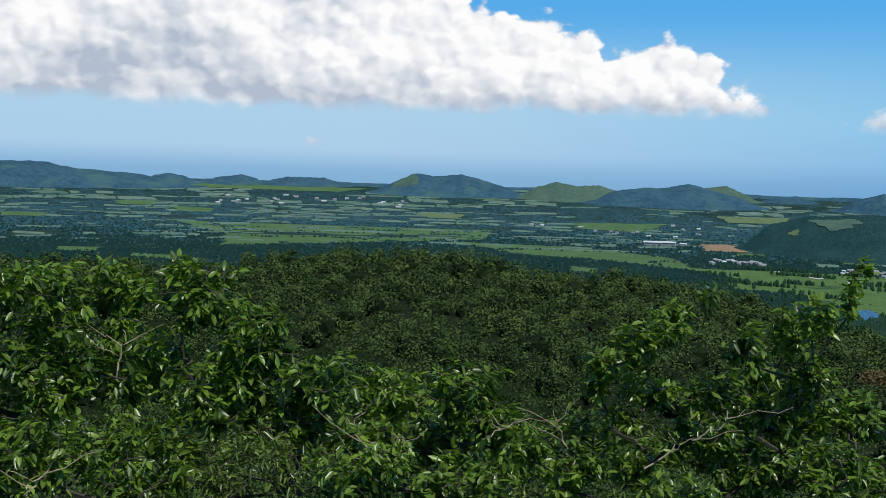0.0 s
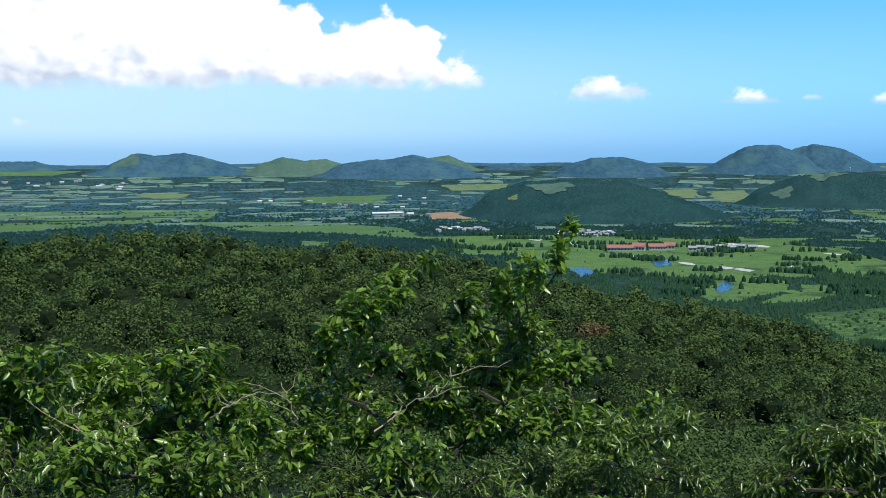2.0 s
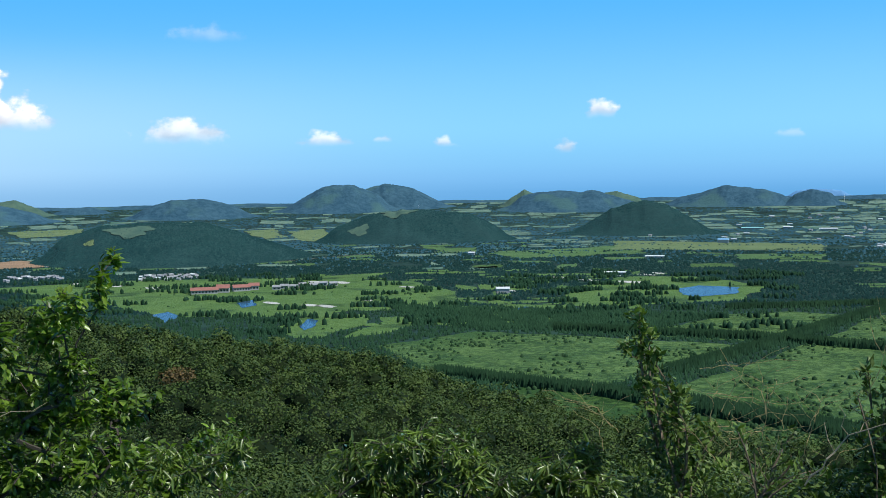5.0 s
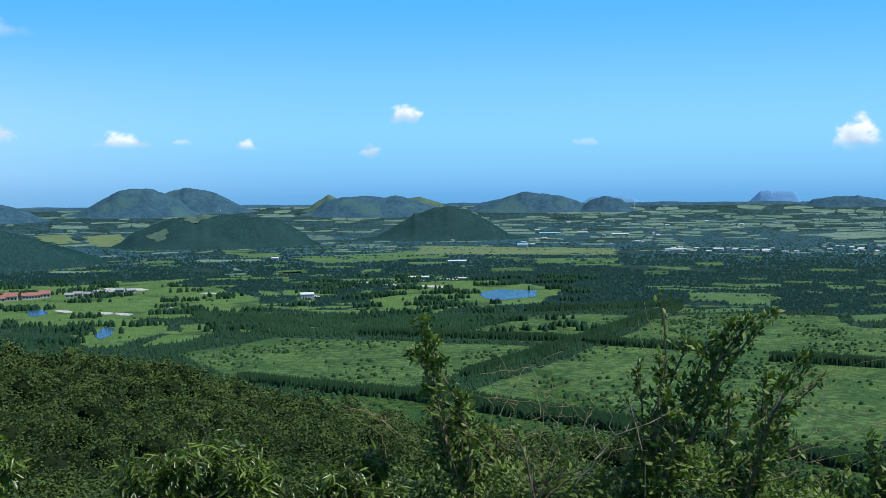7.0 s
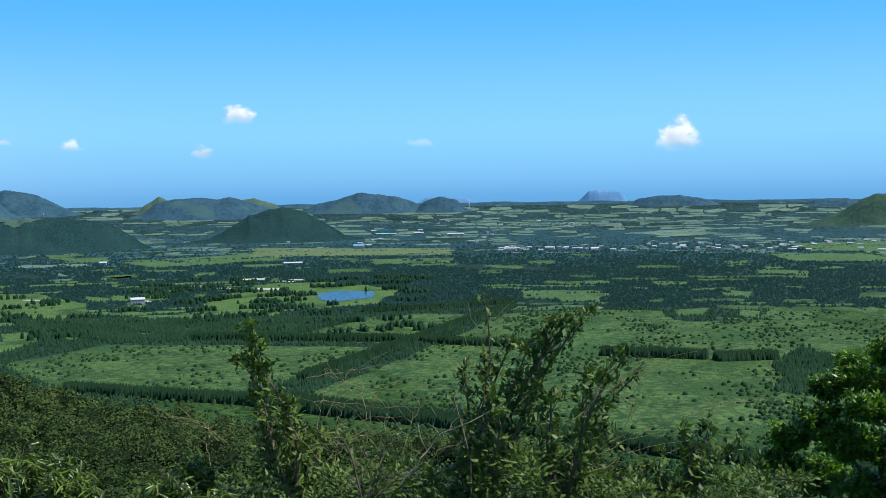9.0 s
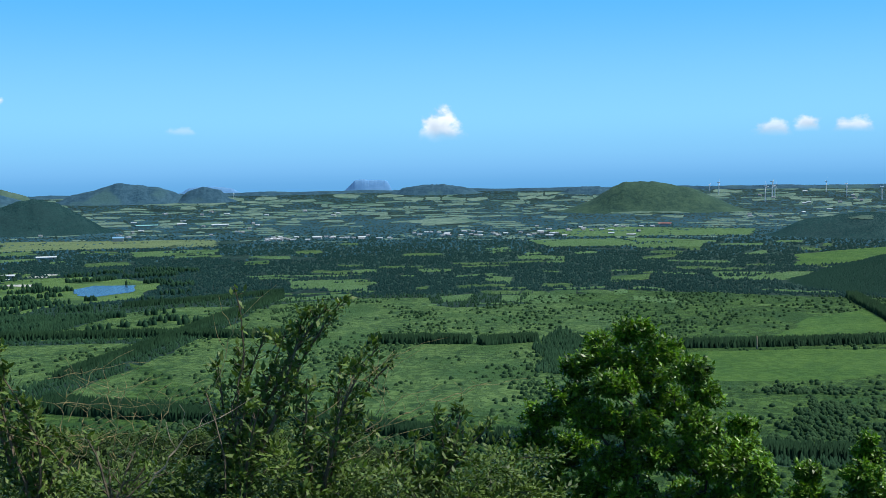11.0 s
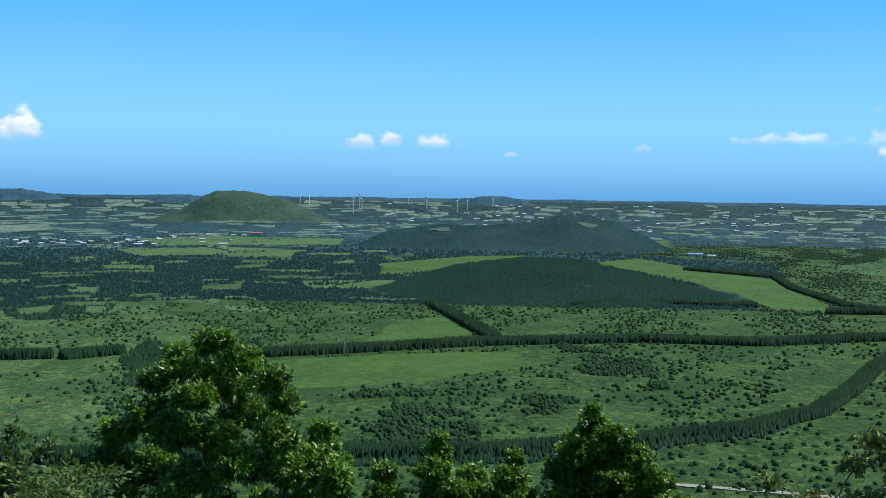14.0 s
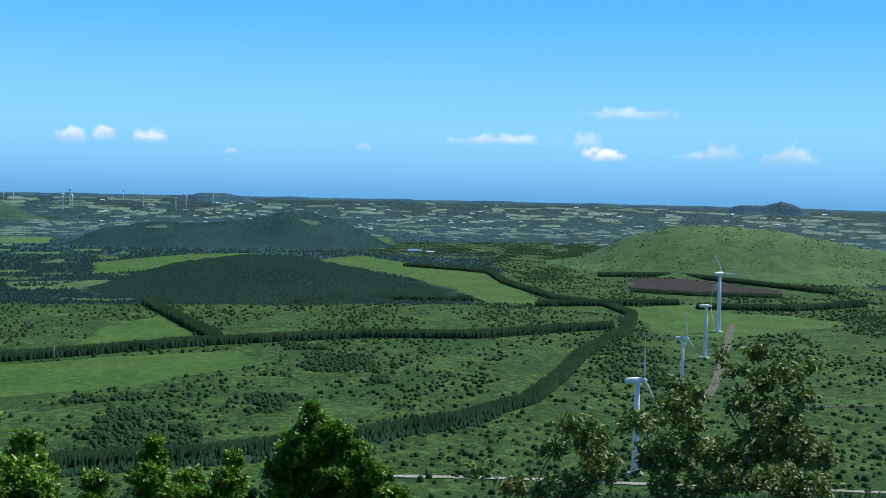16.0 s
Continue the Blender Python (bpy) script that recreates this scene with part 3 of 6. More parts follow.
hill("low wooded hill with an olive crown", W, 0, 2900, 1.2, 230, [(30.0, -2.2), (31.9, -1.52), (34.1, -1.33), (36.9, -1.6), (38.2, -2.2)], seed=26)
hill_patch("olive grass on the crown of a wooded hill", "hazy_green", 32.3, 34.0, -0.3, 0.0)
hill_patch("thin olive grass on a wooded flank", "hazy_green", 30.7, 31.7, -0.65, -0.4)
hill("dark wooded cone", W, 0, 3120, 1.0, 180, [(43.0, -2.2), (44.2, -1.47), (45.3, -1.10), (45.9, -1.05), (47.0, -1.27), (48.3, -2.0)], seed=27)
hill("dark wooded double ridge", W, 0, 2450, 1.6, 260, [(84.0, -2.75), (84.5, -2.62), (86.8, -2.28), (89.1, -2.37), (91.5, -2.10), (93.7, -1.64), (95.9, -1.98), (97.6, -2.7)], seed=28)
hill_patch("small bald patch in a wood", "hazy_green", 86.5, 87.6, -0.35, -0.22)
hill_patch("small bald patch in a wood", "hazy_green", 94.2, 95.2, -0.4, -0.3)
hill("low dark wooded mound on the meadows", MW, 0, 1430, 2.2, 210, [(85.5, -5.1), (88.0, -4.4), (91.5, -3.95), (94.5, -4.08), (97.4, -4.7), (100.5, -5.4)], seed=29)
hill("broad grassy hill dotted with shrubs", GH, 0, 2010, 3.0, 310, [(109.0, -3.6), (110.7, -2.62), (113.5, -1.90), (116.0, -1.87), (119.0, -2.1), (122.7, -2.75), (127, -3.2)], seed=30)

# ---- fields, meadows, ponds ----
OPEN, BELTS, WOODS = [], [], []
FIELD_NAMES = {"pasture": ("pasture", "pale green pasture on the plain"), "meadow": ("meadow", "rough green meadow with scattered shrubs"),
               "pale_meadow": ("meadow", "pale rough meadow dotted with shrubs"), "lush": ("meadow", "smooth bright green meadow"), "green": ("golf_course", "mown green fairways of a golf course"),
               "hay": ("hayfield", "pale mown hay field"), "soil": ("bare_field", "bare field of pale orange soil"),
               "ploughed": ("ploughed_field", "dark ploughed field"), "hazy_field": ("field", "pale narrow field among far woods")}
LIFT = {"meadow": 0.05, "pale_meadow": 0.06, "lush": 0.12, "pasture": 0.1, "green": 0.12, "hay": 0.14, "soil": 0.16, "ploughed": 0.4, "hazy_field": 0.24}
lift_count = [0]


def sheet(name, outline, mat, lift):
    """A thin sheet that follows the land inside an outline, its edges a little ragged."""
    pts = []
    for (x0, y0), (x1, y1) in zip(outline, outline[1:] + outline[:1]):
        length = math.hypot(x1 - x0, y1 - y0) + 1e-6
        k = max(3, min(22, int(length / 14)))
        p_1, p_2 = random.uniform(0, 6), random.uniform(0, 6)
        big = min(0.045 * length, 16)
        for i in range(k):
            f = i / k
            wob = big * sin(f * pi) * (0.6 * sin(f * 7 + p_1) + 0.35 * sin(f * 17 + p_2) + 0.3 * random.uniform(-1, 1))
            pts.append((x0 + (x1 - x0) * f + (y1 - y0) / length * wob, y0 + (y1 - y0) * f + (x0 - x1) / length * wob))
    bm = bmesh.new()
    loop = [bm.verts.new((x, y, 0)) for x, y in pts]
    face = bm.faces.new(loop)
    if face.normal.z < 0:
        face.normal_flip()
    bmesh.ops.triangulate(bm, faces=[face])
    for _ in range(1 if math.hypot(*outline[0]) > 2000 else 0):
        bmesh.ops.subdivide_edges(bm, edges=bm.edges[:], cuts=1, use_grid_fill=True)
    for v in bm.verts:
        v.co.z = float(land(math.hypot(v.co.x, v.co.y))) + lift
    bm.normal_update()
    for f in bm.faces:
        if f.normal.z < 0:
            f.normal_flip()
    return part(name, bm, mat, None)


def field(kind, outline):
    name, label = FIELD_NAMES[kind]
    lift_count[0] += 1
    far = min(math.hypot(*p) for p in outline)
    tagged(sheet(name, outline, kind, LIFT[kind] + lift_count[0] * 0.0004 + (0.5 if far > 2000 else 0)), label, "field", kind="structure")
    OPEN.append((kind, np.array(outline, float)))


def pond(outline):
    tagged(sheet("pond", outline, "water", 0.5), "still blue pond on the golf course", "pond", kind="structure")
    OPEN.append(("water", np.array(outline, float)))


def belt(width, height, line):
    BELTS.append((width, height, line))


def wood(kind, outline):
    WOODS.append((kind, np.array(outline, float)))


def inside(poly, x, y):
    hit = np.zeros(len(x), bool)
    for (x0, y0), (x1, y1) in zip(poly, np.roll(poly, -1, 0)):
        cross = ((y0 > y) != (y1 > y))
        with np.errstate(divide="ignore", invalid="ignore"):
            hit ^= cross & (x < (x1 - x0) * (y - y0) / (y1 - y0) + x0)
    return hit

field("pasture", [(-653, 2707), (-247, 2662), (122, 2663), (89, 2178), (-182, 1977), (-368, 1839), (-412, 2115)])
field("pasture", [(21, 2098), (232, 2050), (385, 1872), (387, 1598), (286, 1736), (115, 1868)])
field("hay", [(-91, 3436), (67, 3427), (55, 3192), (-35, 3202)])
field("pasture", [(-1151, 2877), (-1038, 2892), (-979, 2709), (-1081, 2703)])
field("pasture", [(-1056, 3549), (-940, 3625), (-891, 3404), (-979, 3378)])
field("pasture", [(-818, 3388), (-687, 3344), (-662, 3141), (-765, 3170)])
field("pasture", [(-598, 1716), (-536, 1729), (-514, 1644), (-573, 1643)])
field("pasture", [(-463, 1642), (-385, 1618), (-374, 1552), (-444, 1575)])
field("pasture", [(-1240, 4471), (-849, 4578), (-312, 4598), (-409, 4377), (-899, 4366)])
field("pasture", [(-217, 4579), (262, 4356), (189, 4217), (-184, 4358)])
field("pasture", [(194, 1635), (231, 1601), (213, 1527), (184, 1551)])
field("soil", [(536, 2278), (602, 2317), (593, 2024), (491, 2038)])
field("hay", [(1507, 3192), (1621, 3207), (1468, 2818), (1384, 2788)])
field("hay", [(1597, 3067), (1747, 3096), (1577, 2779), (1420, 2544), (1399, 2608)])
field("pasture", [(372, 3167), (666, 3231), (498, 2773), (352, 2879)])
field("hay", [(913, 3667), (1151, 3652), (1056, 3351), (878, 3377)])
field("green", [tuple(float(q) for q in polar(*c)) for c in ((12.6, 1700), (20, 1330), (27, 1260), (33, 1290), (36, 1420), (34, 1580), (27, 1690), (20, 1730))])
field("green", [(378, 1480), (532, 1450), (566, 1347), (525, 1134), (460, 1144), (464, 1287), (366, 1378)])
field("green", [(597, 1254), (732, 1307), (724, 1192), (629, 1137), (584, 1152)])
field("green", [(485, 956), (592, 1057), (616, 1010), (576, 950), (488, 883), (474, 901)])
field("green", [(739, 1139), (820, 1125), (752, 1032), (699, 1053)])
field("green", [(600, 1085), (655, 1104), (642, 1057), (594, 1049)])
field("green", [(843, 961), (988, 1080), (1149, 1146), (1215, 1083), (1178, 916), (1011, 829), (888, 878), (835, 895)])
field("green", [(693, 904), (793, 981), (827, 943), (809, 877), (727, 829), (688, 852)])
field("green", [(769, 1147), (814, 1117), (759, 1037), (704, 1039)])
field("green", [(736, 1194), (797, 1200), (769, 1147), (716, 1137)])
field("green", [(503, 972), (594, 1062), (619, 1004), (576, 940), (491, 889)])
field("green", [(583, 1204), (694, 1309), (707, 1235), (638, 1128), (575, 1111)])
field("green", [(463, 1362), (588, 1410), (711, 1287), (661, 1077), (572, 1036), (508, 1082), (448, 1138), (435, 1261)])
field("green", [(735, 1211), (819, 1129), (744, 1021), (688, 1013), (680, 1108)])
field("green", [(515, 1638), (641, 1536), (822, 1487), (955, 1469), (840, 1384), (636, 1406), (487, 1477)])
field("green", [(502, 869), (634, 978), (647, 933), (558, 870)])
field("pale_meadow", [(505, 808), (625, 824), (675, 739), (733, 621), (737, 589), (653, 565), (585, 556), (517, 544), (481, 573), (463, 665)])
field("pale_meadow", [(716, 708), (899, 753), (964, 727), (978, 663), (887, 628), (768, 604)])
field("pale_meadow", [(469, 485), (556, 512), (646, 530), (748, 564), (860, 595), (1004, 644), (1081, 592), (1114, 510), (641, 258), (463, 239), (414, 300)])
field("pale_meadow", [(983, 632), (1090, 539), (1038, 449), (1118, 352), (1028, 257), (667, 163), (463, 96), (411, 232), (589, 381)])
field("pasture", [(1397, 1993), (1492, 1960), (1355, 1780), (1289, 1820)])
field("pasture", [(1338, 1722), (1503, 1746), (1929, 1790), (1930, 1666), (1539, 1519), (1274, 1542)])
field("hay", [(1913, 1959), (2075, 1480), (1798, 1270), (1594, 1634)])
field("pasture", [(1629, 1351), (1743, 1231), (1616, 1154), (1529, 1256)])
field("pasture", [(1242, 771), (1281, 683), (1254, 644), (1188, 626), (1152, 708)])
field("pasture", [(1129, 502), (1166, 476), (1098, 455), (1080, 480)])
field("pasture", [(1182, 420), (1212, 379), (1118, 352), (1098, 384)])
field("hazy_field", [(2935, 1452), (3176, 1357), (3004, 1184), (2807, 1247)])
field("pasture", [(2087, 743), (2250, 569), (2178, 412), (1989, 461), (1914, 629)])
field("pasture", [(2587, 858), (2774, 722), (2731, 378), (2426, 348), (2264, 713)])
field("pasture", [(2054, 535), (2166, 385), (1976, 371), (1913, 468)])
field("pasture", [(1488, 264), (1504, 137), (1418, 142), (1401, 235)])
field("pasture", [(1859, 735), (1909, 710), (1790, 660), (1734, 675)])
field("meadow", [(1149, 402), (1251, 317), (1240, 93), (1251, -99), (1237, -310), (1134, -420), (1028, -398), (843, -279), (707, -220), (646, -147), (611, -82), (577, 12), (552, 182), (691, 263)])
field("meadow", [(528, 71), (544, -17), (613, -147), (697, -213), (831, -283), (1050, -417), (1253, -534), (498, -216), (479, 64)])
field("meadow", [(506, -161), (834, -295), (1126, -441), (1187, -541), (1119, -742), (1067, -785), (444, -331), (466, -154)])
field("meadow", [(1838, -461), (2425, -647), (2753, -979), (1857, -683), (1622, -579), (1523, -458), (1615, -432)])
field("meadow", [(1297, -708), (1333, -809), (1232, -816), (1172, -861), (1022, -752), (1186, -662)])
field("lush", [(1906, -130), (2062, -268), (1958, -295), (1653, -412), (1479, -392), (1241, -388), (1254, -314), (1558, -284), (1785, -214)])
field("lush", [(1841, 195), (2061, 50), (2106, -78), (1851, 45), (1696, 93), (1622, 172)])
field("lush", [(2473, -91), (2920, -452), (2290, -344), (2190, -126)])
field("pasture", [(1503, 267), (1537, 139), (1442, 152), (1447, 257)])
field("lush", [(829, 180), (881, 83), (904, -17), (836, -25), (755, 55), (725, 131)])
field("lush", [(1205, -458), (1234, -562), (1143, -569), (1121, -626), (1048, -651), (952, -475), (993, -413)])
field("lush", [(1065, 101), (1143, 50), (1000, 18), (926, 116)])
field("ploughed", [(1585, -613), (1588, -695), (1407, -767), (1325, -727), (1352, -616), (1395, -545)])
field("meadow", [(659, 551), (510, 298), (495, 112), (514, -17), (589, -255), (500, -217), (398, -14), (381, 301)])
field("meadow", [tuple(float(q) for q in polar(*c)) for c in ((36, 600), (41, 560), (50, 540), (62, 530), (78, 520), (78, 600), (62, 640), (50, 700), (45, 735), (40, 760), (37, 700))])
field("meadow", [tuple(float(q) for q in polar(*c)) for c in ((103, 1290), (103.5, 1700), (109, 1900), (122, 1800), (127, 1500), (127, 1150), (112, 1180))])
field("meadow", [tuple(float(q) for q in polar(*c)) for c in ((97.5, 2150), (97, 2650), (107, 2850), (112, 2300), (107, 1980))])
pond([(517, 972), (554, 1020), (555, 1002), (531, 963), (504, 939)])
pond([(564, 1219), (596, 1237), (570, 1176), (546, 1163)])
pond([(441, 1169), (466, 1187), (456, 1133), (425, 1091)])
pond([(1063, 972), (1113, 982), (1131, 929), (1065, 880), (1001, 888), (1012, 919)])
pond([(757, 939), (790, 948), (791, 919), (766, 901), (748, 917)])
pond([(878, 1109), (903, 1124), (890, 1092), (863, 1072)])
belt(10, 9, [(582, 547), (669, 567), (758, 589), (867, 620), (1065, 672)])
belt(10, 9, [(688, 785), (728, 705), (775, 619), (793, 549), (817, 474)])
belt(12, 9, [(463, 658), (484, 576), (501, 523), (507, 430), (516, 373), (509, 323)])
belt(14, 9, [(802, 421), (829, 341)])
belt(14, 9, [(823, 331), (857, 295)])
belt(12, 9, [(516, 497), (521, 391), (526, 318), (523, 227), (534, 139), (547, 73), (557, 17)])
belt(12, 9, [(856, 182), (885, 120), (941, 12), (980, -129), (971, -229), (1030, -382)])
belt(12, 9, [(1244, 74), (1078, 30), (967, 0)])
belt(11, 7.5, [(1812, -306), (1684, -419), (1503, -398), (1301, -406), (1226, -447), (1129, -442), (1002, -387), (857, -292), (758, -243)])
belt(11, 8, [(758, -243), (678, -197), (627, -143), (593, -80), (557, 11), (548, 73)])
belt(10, 9, [(1622, -579), (1629, -712), (1354, -822)])
belt(10, 9, [(1193, -547), (1169, -653), (1214, -775)])
belt(10, 9, [(1223, -362), (1234, -541)])
belt(8, 7, [(1388, -542), (1338, -609), (1311, -719)])
belt(8, 8, [(936, 787), (1035, 725), (1104, 694)])
belt(8, 8, [(1248, -86), (1295, -170), (1274, -299)])
wood("pine", [(718, 249), (836, 271), (921, 250), (891, 218), (765, 179), (715, 226)])
wood("scrub", [(663, 120), (727, 83), (679, 14), (586, 6), (567, 76)])
wood("pine", [(681, 1070), (791, 902), (884, 748), (736, 727), (632, 833), (642, 958)])
wood("scrub", [(712, 81), (741, -7), (708, -58), (662, -37), (655, 41)])
wood("scrub", [(958, -52), (889, -118), (754, -120), (730, -82), (840, -59)])
wood("pine", [(820, 287), (921, 294), (879, 259), (733, 238)])

# the mosaic of small parcels between the woods, farther out
PARCELS = []


def sway_a(a, r):
    return 0.30 * fbm(a / 3.0, r / 500, 78)


def sway_r(a, r):
    return r * 0.016 * fbm(a / 3.4, r / 1400, 77)


def mosaic(az_0, az_1, r_0, r_1, deep, wide, share, kinds, seed):
    """Rows of irregular parcels; a share of them, more in some districts than in others, lies open."""
    g = np.random.default_rng(seed)
    rows, r_a = [], r_0
    made = {kind: [] for kind in kinds}
    while r_a < r_1:
        r_b = r_a * (1 + deep * g.uniform(0.4, 2.1))
        cuts = az_0 + np.cumsum(g.uniform(0.35, 1.9, int((az_1 - az_0) / wide * 1.3)) * wide)
        cuts = np.concatenate([[az_0], cuts[cuts < az_1], [az_1]])
        mid_x, mid_y = polar((cuts[1:] + cuts[:-1]) / 2, (r_a + r_b) / 2)
        clear = g.uniform(0, 1, len(mid_x)) < share + 0.28 * fbm(mid_x / 1500, mid_y / 1500, seed)
        rows.append((r_a, r_b, cuts, clear))
        for i in np.flatnonzero(clear):
            f, q = np.meshgrid(np.linspace(0.03, 0.97, 6), np.linspace(0.10, 0.90, 3))
            q = 0.5 + (q - 0.5) * (1 - g.uniform(0, 0.7) * np.abs(f - g.uniform(0.3, 0.7)) * 1.6)
            skew = g.uniform(-0.5, 0.5)
            a = cuts[i] + (cuts[i + 1] - cuts[i]) * (f + g.normal(0, 0.02, f.shape))
            r = r_a + (r_b - r_a) * (q + skew * (f - 0.5) + g.normal(0, 0.06, f.shape))
            a, r = a + sway_a(a, r), r + sway_r(a, r)
            x, y = polar(a, r)
            made[kinds[g.integers(0, len(kinds))]].append(np.stack([x, y, land(r) + 0.32], -1).reshape(-1, 3))
        r_a = r_b
    quads = grid_faces(3, 6)
    for kind in made:
        v = np.concatenate(made[kind])
        f = (quads[None] + (np.arange(len(made[kind])) * 18)[:, None, None]).reshape(-1, 4)
        tagged(mesh_of("fields", v, f, kind, True), "mosaic of small " + FIELD_NAMES[kind][0].replace("_", " ") + " parcels among woods", "field", kind="stuff")
    PARCELS.append((az_0, az_1, rows))


def open_parcel(az_t, r_t):
    hit = np.zeros(len(az_t), bool)
    az_t, r_t = az_t - sway_a(az_t, r_t), r_t - sway_r(az_t, r_t)
    for az_0, az_1, rows in PARCELS:
        for r_a, r_b, cuts, clear in rows:
            i = np.flatnonzero((az_t > az_0) & (az_t < az_1) & (r_t > r_a + 0.12 * (r_b - r_a)) & (r_t < r_b - 0.12 * (r_b - r_a)))
            hit[i] |= clear[np.clip(np.searchsorted(cuts, az_t[i]) - 1, 0, len(clear) - 1)]
    return hit


mosaic(-28, 15, 1980, 4780, 0.024, 1.2, 0.40, ["hazy_field"], 61)
mosaic(15, 40, 2750, 4780, 0.028, 1.0, 0.30, ["hazy_field"], 62)
mosaic(40, 82, 2250, 4800, 0.022, 0.9, 0.40, ["hazy_field"], 63)
mosaic(82, 125, 2750, 4800, 0.020, 0.7, 0.30, ["hazy_field"], 64)
mosaic(27, 47, 1080, 1760, 0.030, 1.1, 0.36, ["green"], 67)
mosaic(15, 40, 1780, 2720, 0.026, 1.1, 0.30, ["pasture", "hazy_field"], 68)
mosaic(56, 86, 1150, 2200, 0.036, 1.5, 0.23, ["pasture", "pale_meadow"], 65)
mosaic(37, 56, 1780, 2240, 0.034, 1.3, 0.34, ["pasture", "pale_meadow"], 66)

# ---- woods and scrub ----
def tree_shapes(kind, count=6):
    """A few low tree bodies: lists of vertices and triangles, one metre wide and high."""
    shapes = []
    for k in range(count):
        g = np.random.default_rng(50 + k)
        sides = {"pine": 4, "round": 5, "speck": 4, "cone": 4}[kind]
        rings = {"pine": [(0.48, 0.0), (0.40, 0.58)], "round": [(0.50, 0.0), (0.42, 0.62)], "speck": [(0.56, 0.0)], "cone": [(0.52, 0.0)]}[kind]
        v = []
        for j, (rad, h) in enumerate(rings):
            for i in range(sides):
                a = (i + 0.5 * j + g.uniform(-0.25, 0.25)) * 2 * pi / sides
                q = rad * g.uniform(0.75, 1.2)
                v.append((q * cos(a), q * sin(a), h + (g.uniform(-0.1, 0.1) if j else 0)))
        v.append((g.uniform(-0.08, 0.08), g.uniform(-0.08, 0.08), 1.0))
        f = []
        for j in range(len(rings) - 1):
            for i in range(sides):
                p0, p1 = j * sides + i, j * sides + (i + 1) % sides
                f += [(p0, p1, p0 + sides), (p1, p1 + sides, p0 + sides)]
        f += [((len(rings) - 1) * sides + i, (len(rings) - 1) * sides + (i + 1) % sides, len(rings) * sides) for i in range(sides)]
        shapes.append((np.array(v), np.array(f)))
    return shapes


SHAPES = {kind: tree_shapes(kind) for kind in ("pine", "round", "speck", "cone")}


def stand(name, label, category, mat, shape, x, y, z, width, height, smooth=False):
    """Many trees or shrubs in one mesh."""
    V, F, base = [], [], 0
    pick = rng.integers(0, 6, len(x))
    turn = rng.uniform(0, 2 * pi, len(x))
    for k, (sv, sf) in enumerate(SHAPES[shape]):
        i = np.flatnonzero(pick == k)
        c, s = np.cos(turn[i])[:, None], np.sin(turn[i])[:, None]
        vx = (sv[None, :, 0] * c - sv[None, :, 1] * s) * width[i][:, None] + x[i][:, None]
        vy = (sv[None, :, 0] * s + sv[None, :, 1] * c) * width[i][:, None] + y[i][:, None]
        vz = sv[None, :, 2] * height[i][:, None] + z[i][:, None] - 0.2
        V.append(np.stack([vx, vy, vz], -1).reshape(-1, 3))
        F.append((sf[None] + (np.arange(len(i)) * len(sv))[:, None, None]).reshape(-1, 3) + base)
        base += len(i) * len(sv)
    return tagged(mesh_of(name, np.concatenate(V), np.concatenate(F), mat, smooth), label, category, kind="stuff")


# rows of planted pines between the meadows
for width, height, line in BELTS:
    px, py = [], []
    for (x0, y0), (x1, y1) in zip(line, line[1:]):
        length = math.hypot(x1 - x0, y1 - y0)
        k = int(length * width / 1.0) + 3
        f, side = rng.uniform(0, 1, k), rng.uniform(-0.5, 0.5, k) * width
        px.append(x0 + (x1 - x0) * f + side * (y1 - y0) / length)
        py.append(y0 + (y1 - y0) * f - side * (x1 - x0) / length)
    px, py = np.concatenate(px), np.concatenate(py)
    k = len(px)
    stand("tree_belt", "dense dark belt of planted pines", "tree row", "belt", "cone", px, py, land(np.hypot(px, py)),
          rng.uniform(2.6, 3.8, k), height * rng.uniform(0.70, 0.96, k), True)

for kind, poly in WOODS:
    lo, hi = poly.min(0), poly.max(0)
    step = 3.0 if kind == "pine" else 2.9
    k = int((hi[0] - lo[0]) * (hi[1] - lo[1]) / step ** 2)
    px, py = rng.uniform(lo[0], hi[0], k), rng.uniform(lo[1], hi[1], k)
    keep = inside(poly, px, py) & (fbm(px / 90, py / 90, 3) > (-0.8 if kind == "pine" else 0.0))
    px, py = px[keep], py[keep]
    k = len(px)
    if kind == "pine":
        stand("pine_wood", "dark pine wood on the plain", "wood", "pine", "cone", px, py, land(np.hypot(px, py)), rng.uniform(2.4, 3.6, k), rng.uniform(3.8, 5.8, k), True)
    else:
        stand("scrub_wood", "dark patch of dense scrub", "scrub", "scrub", "round", px, py, land(np.hypot(px, py)), rng.uniform(2.0, 4.4, k), rng.uniform(1.4, 3.6, k), True)

# the wooded plain: clumps of trees everywhere but on the open ground
ring = 430.0
ta, tr = [], []
while ring < 4870:
    k = int(150 / (0.0017 if ring < 1250 else 0.0016) * pi / 180)
    ta.append(rng.uniform(-28, 124, k))
    tr.append(ring * (1 + rng.uniform(-0.012, 0.012, k)))
    ring *= 1.0115 if ring < 1250 else 1.0110
ta, tr = np.concatenate(ta), np.concatenate(tr)
tx, ty = polar(ta, tr)
free = np.ones(len(tx), bool)
# hedges and thickets that break up the far fields
hedge = (np.abs(fbm(tx / 420, ty / 260, 31)) < 0.045) | (fbm(tx / 130, ty / 130, 32) + 0.4 * fbm(tx / 40, ty / 40, 33) > 0.95)
for kind, poly in OPEN:
    hit = inside(poly, tx, ty)
    if kind in ("hazy_field", "pasture", "hay"):
        hit &= ~hedge
    free &= ~hit
free &= ~(open_parcel(ta, tr) & ~hedge)
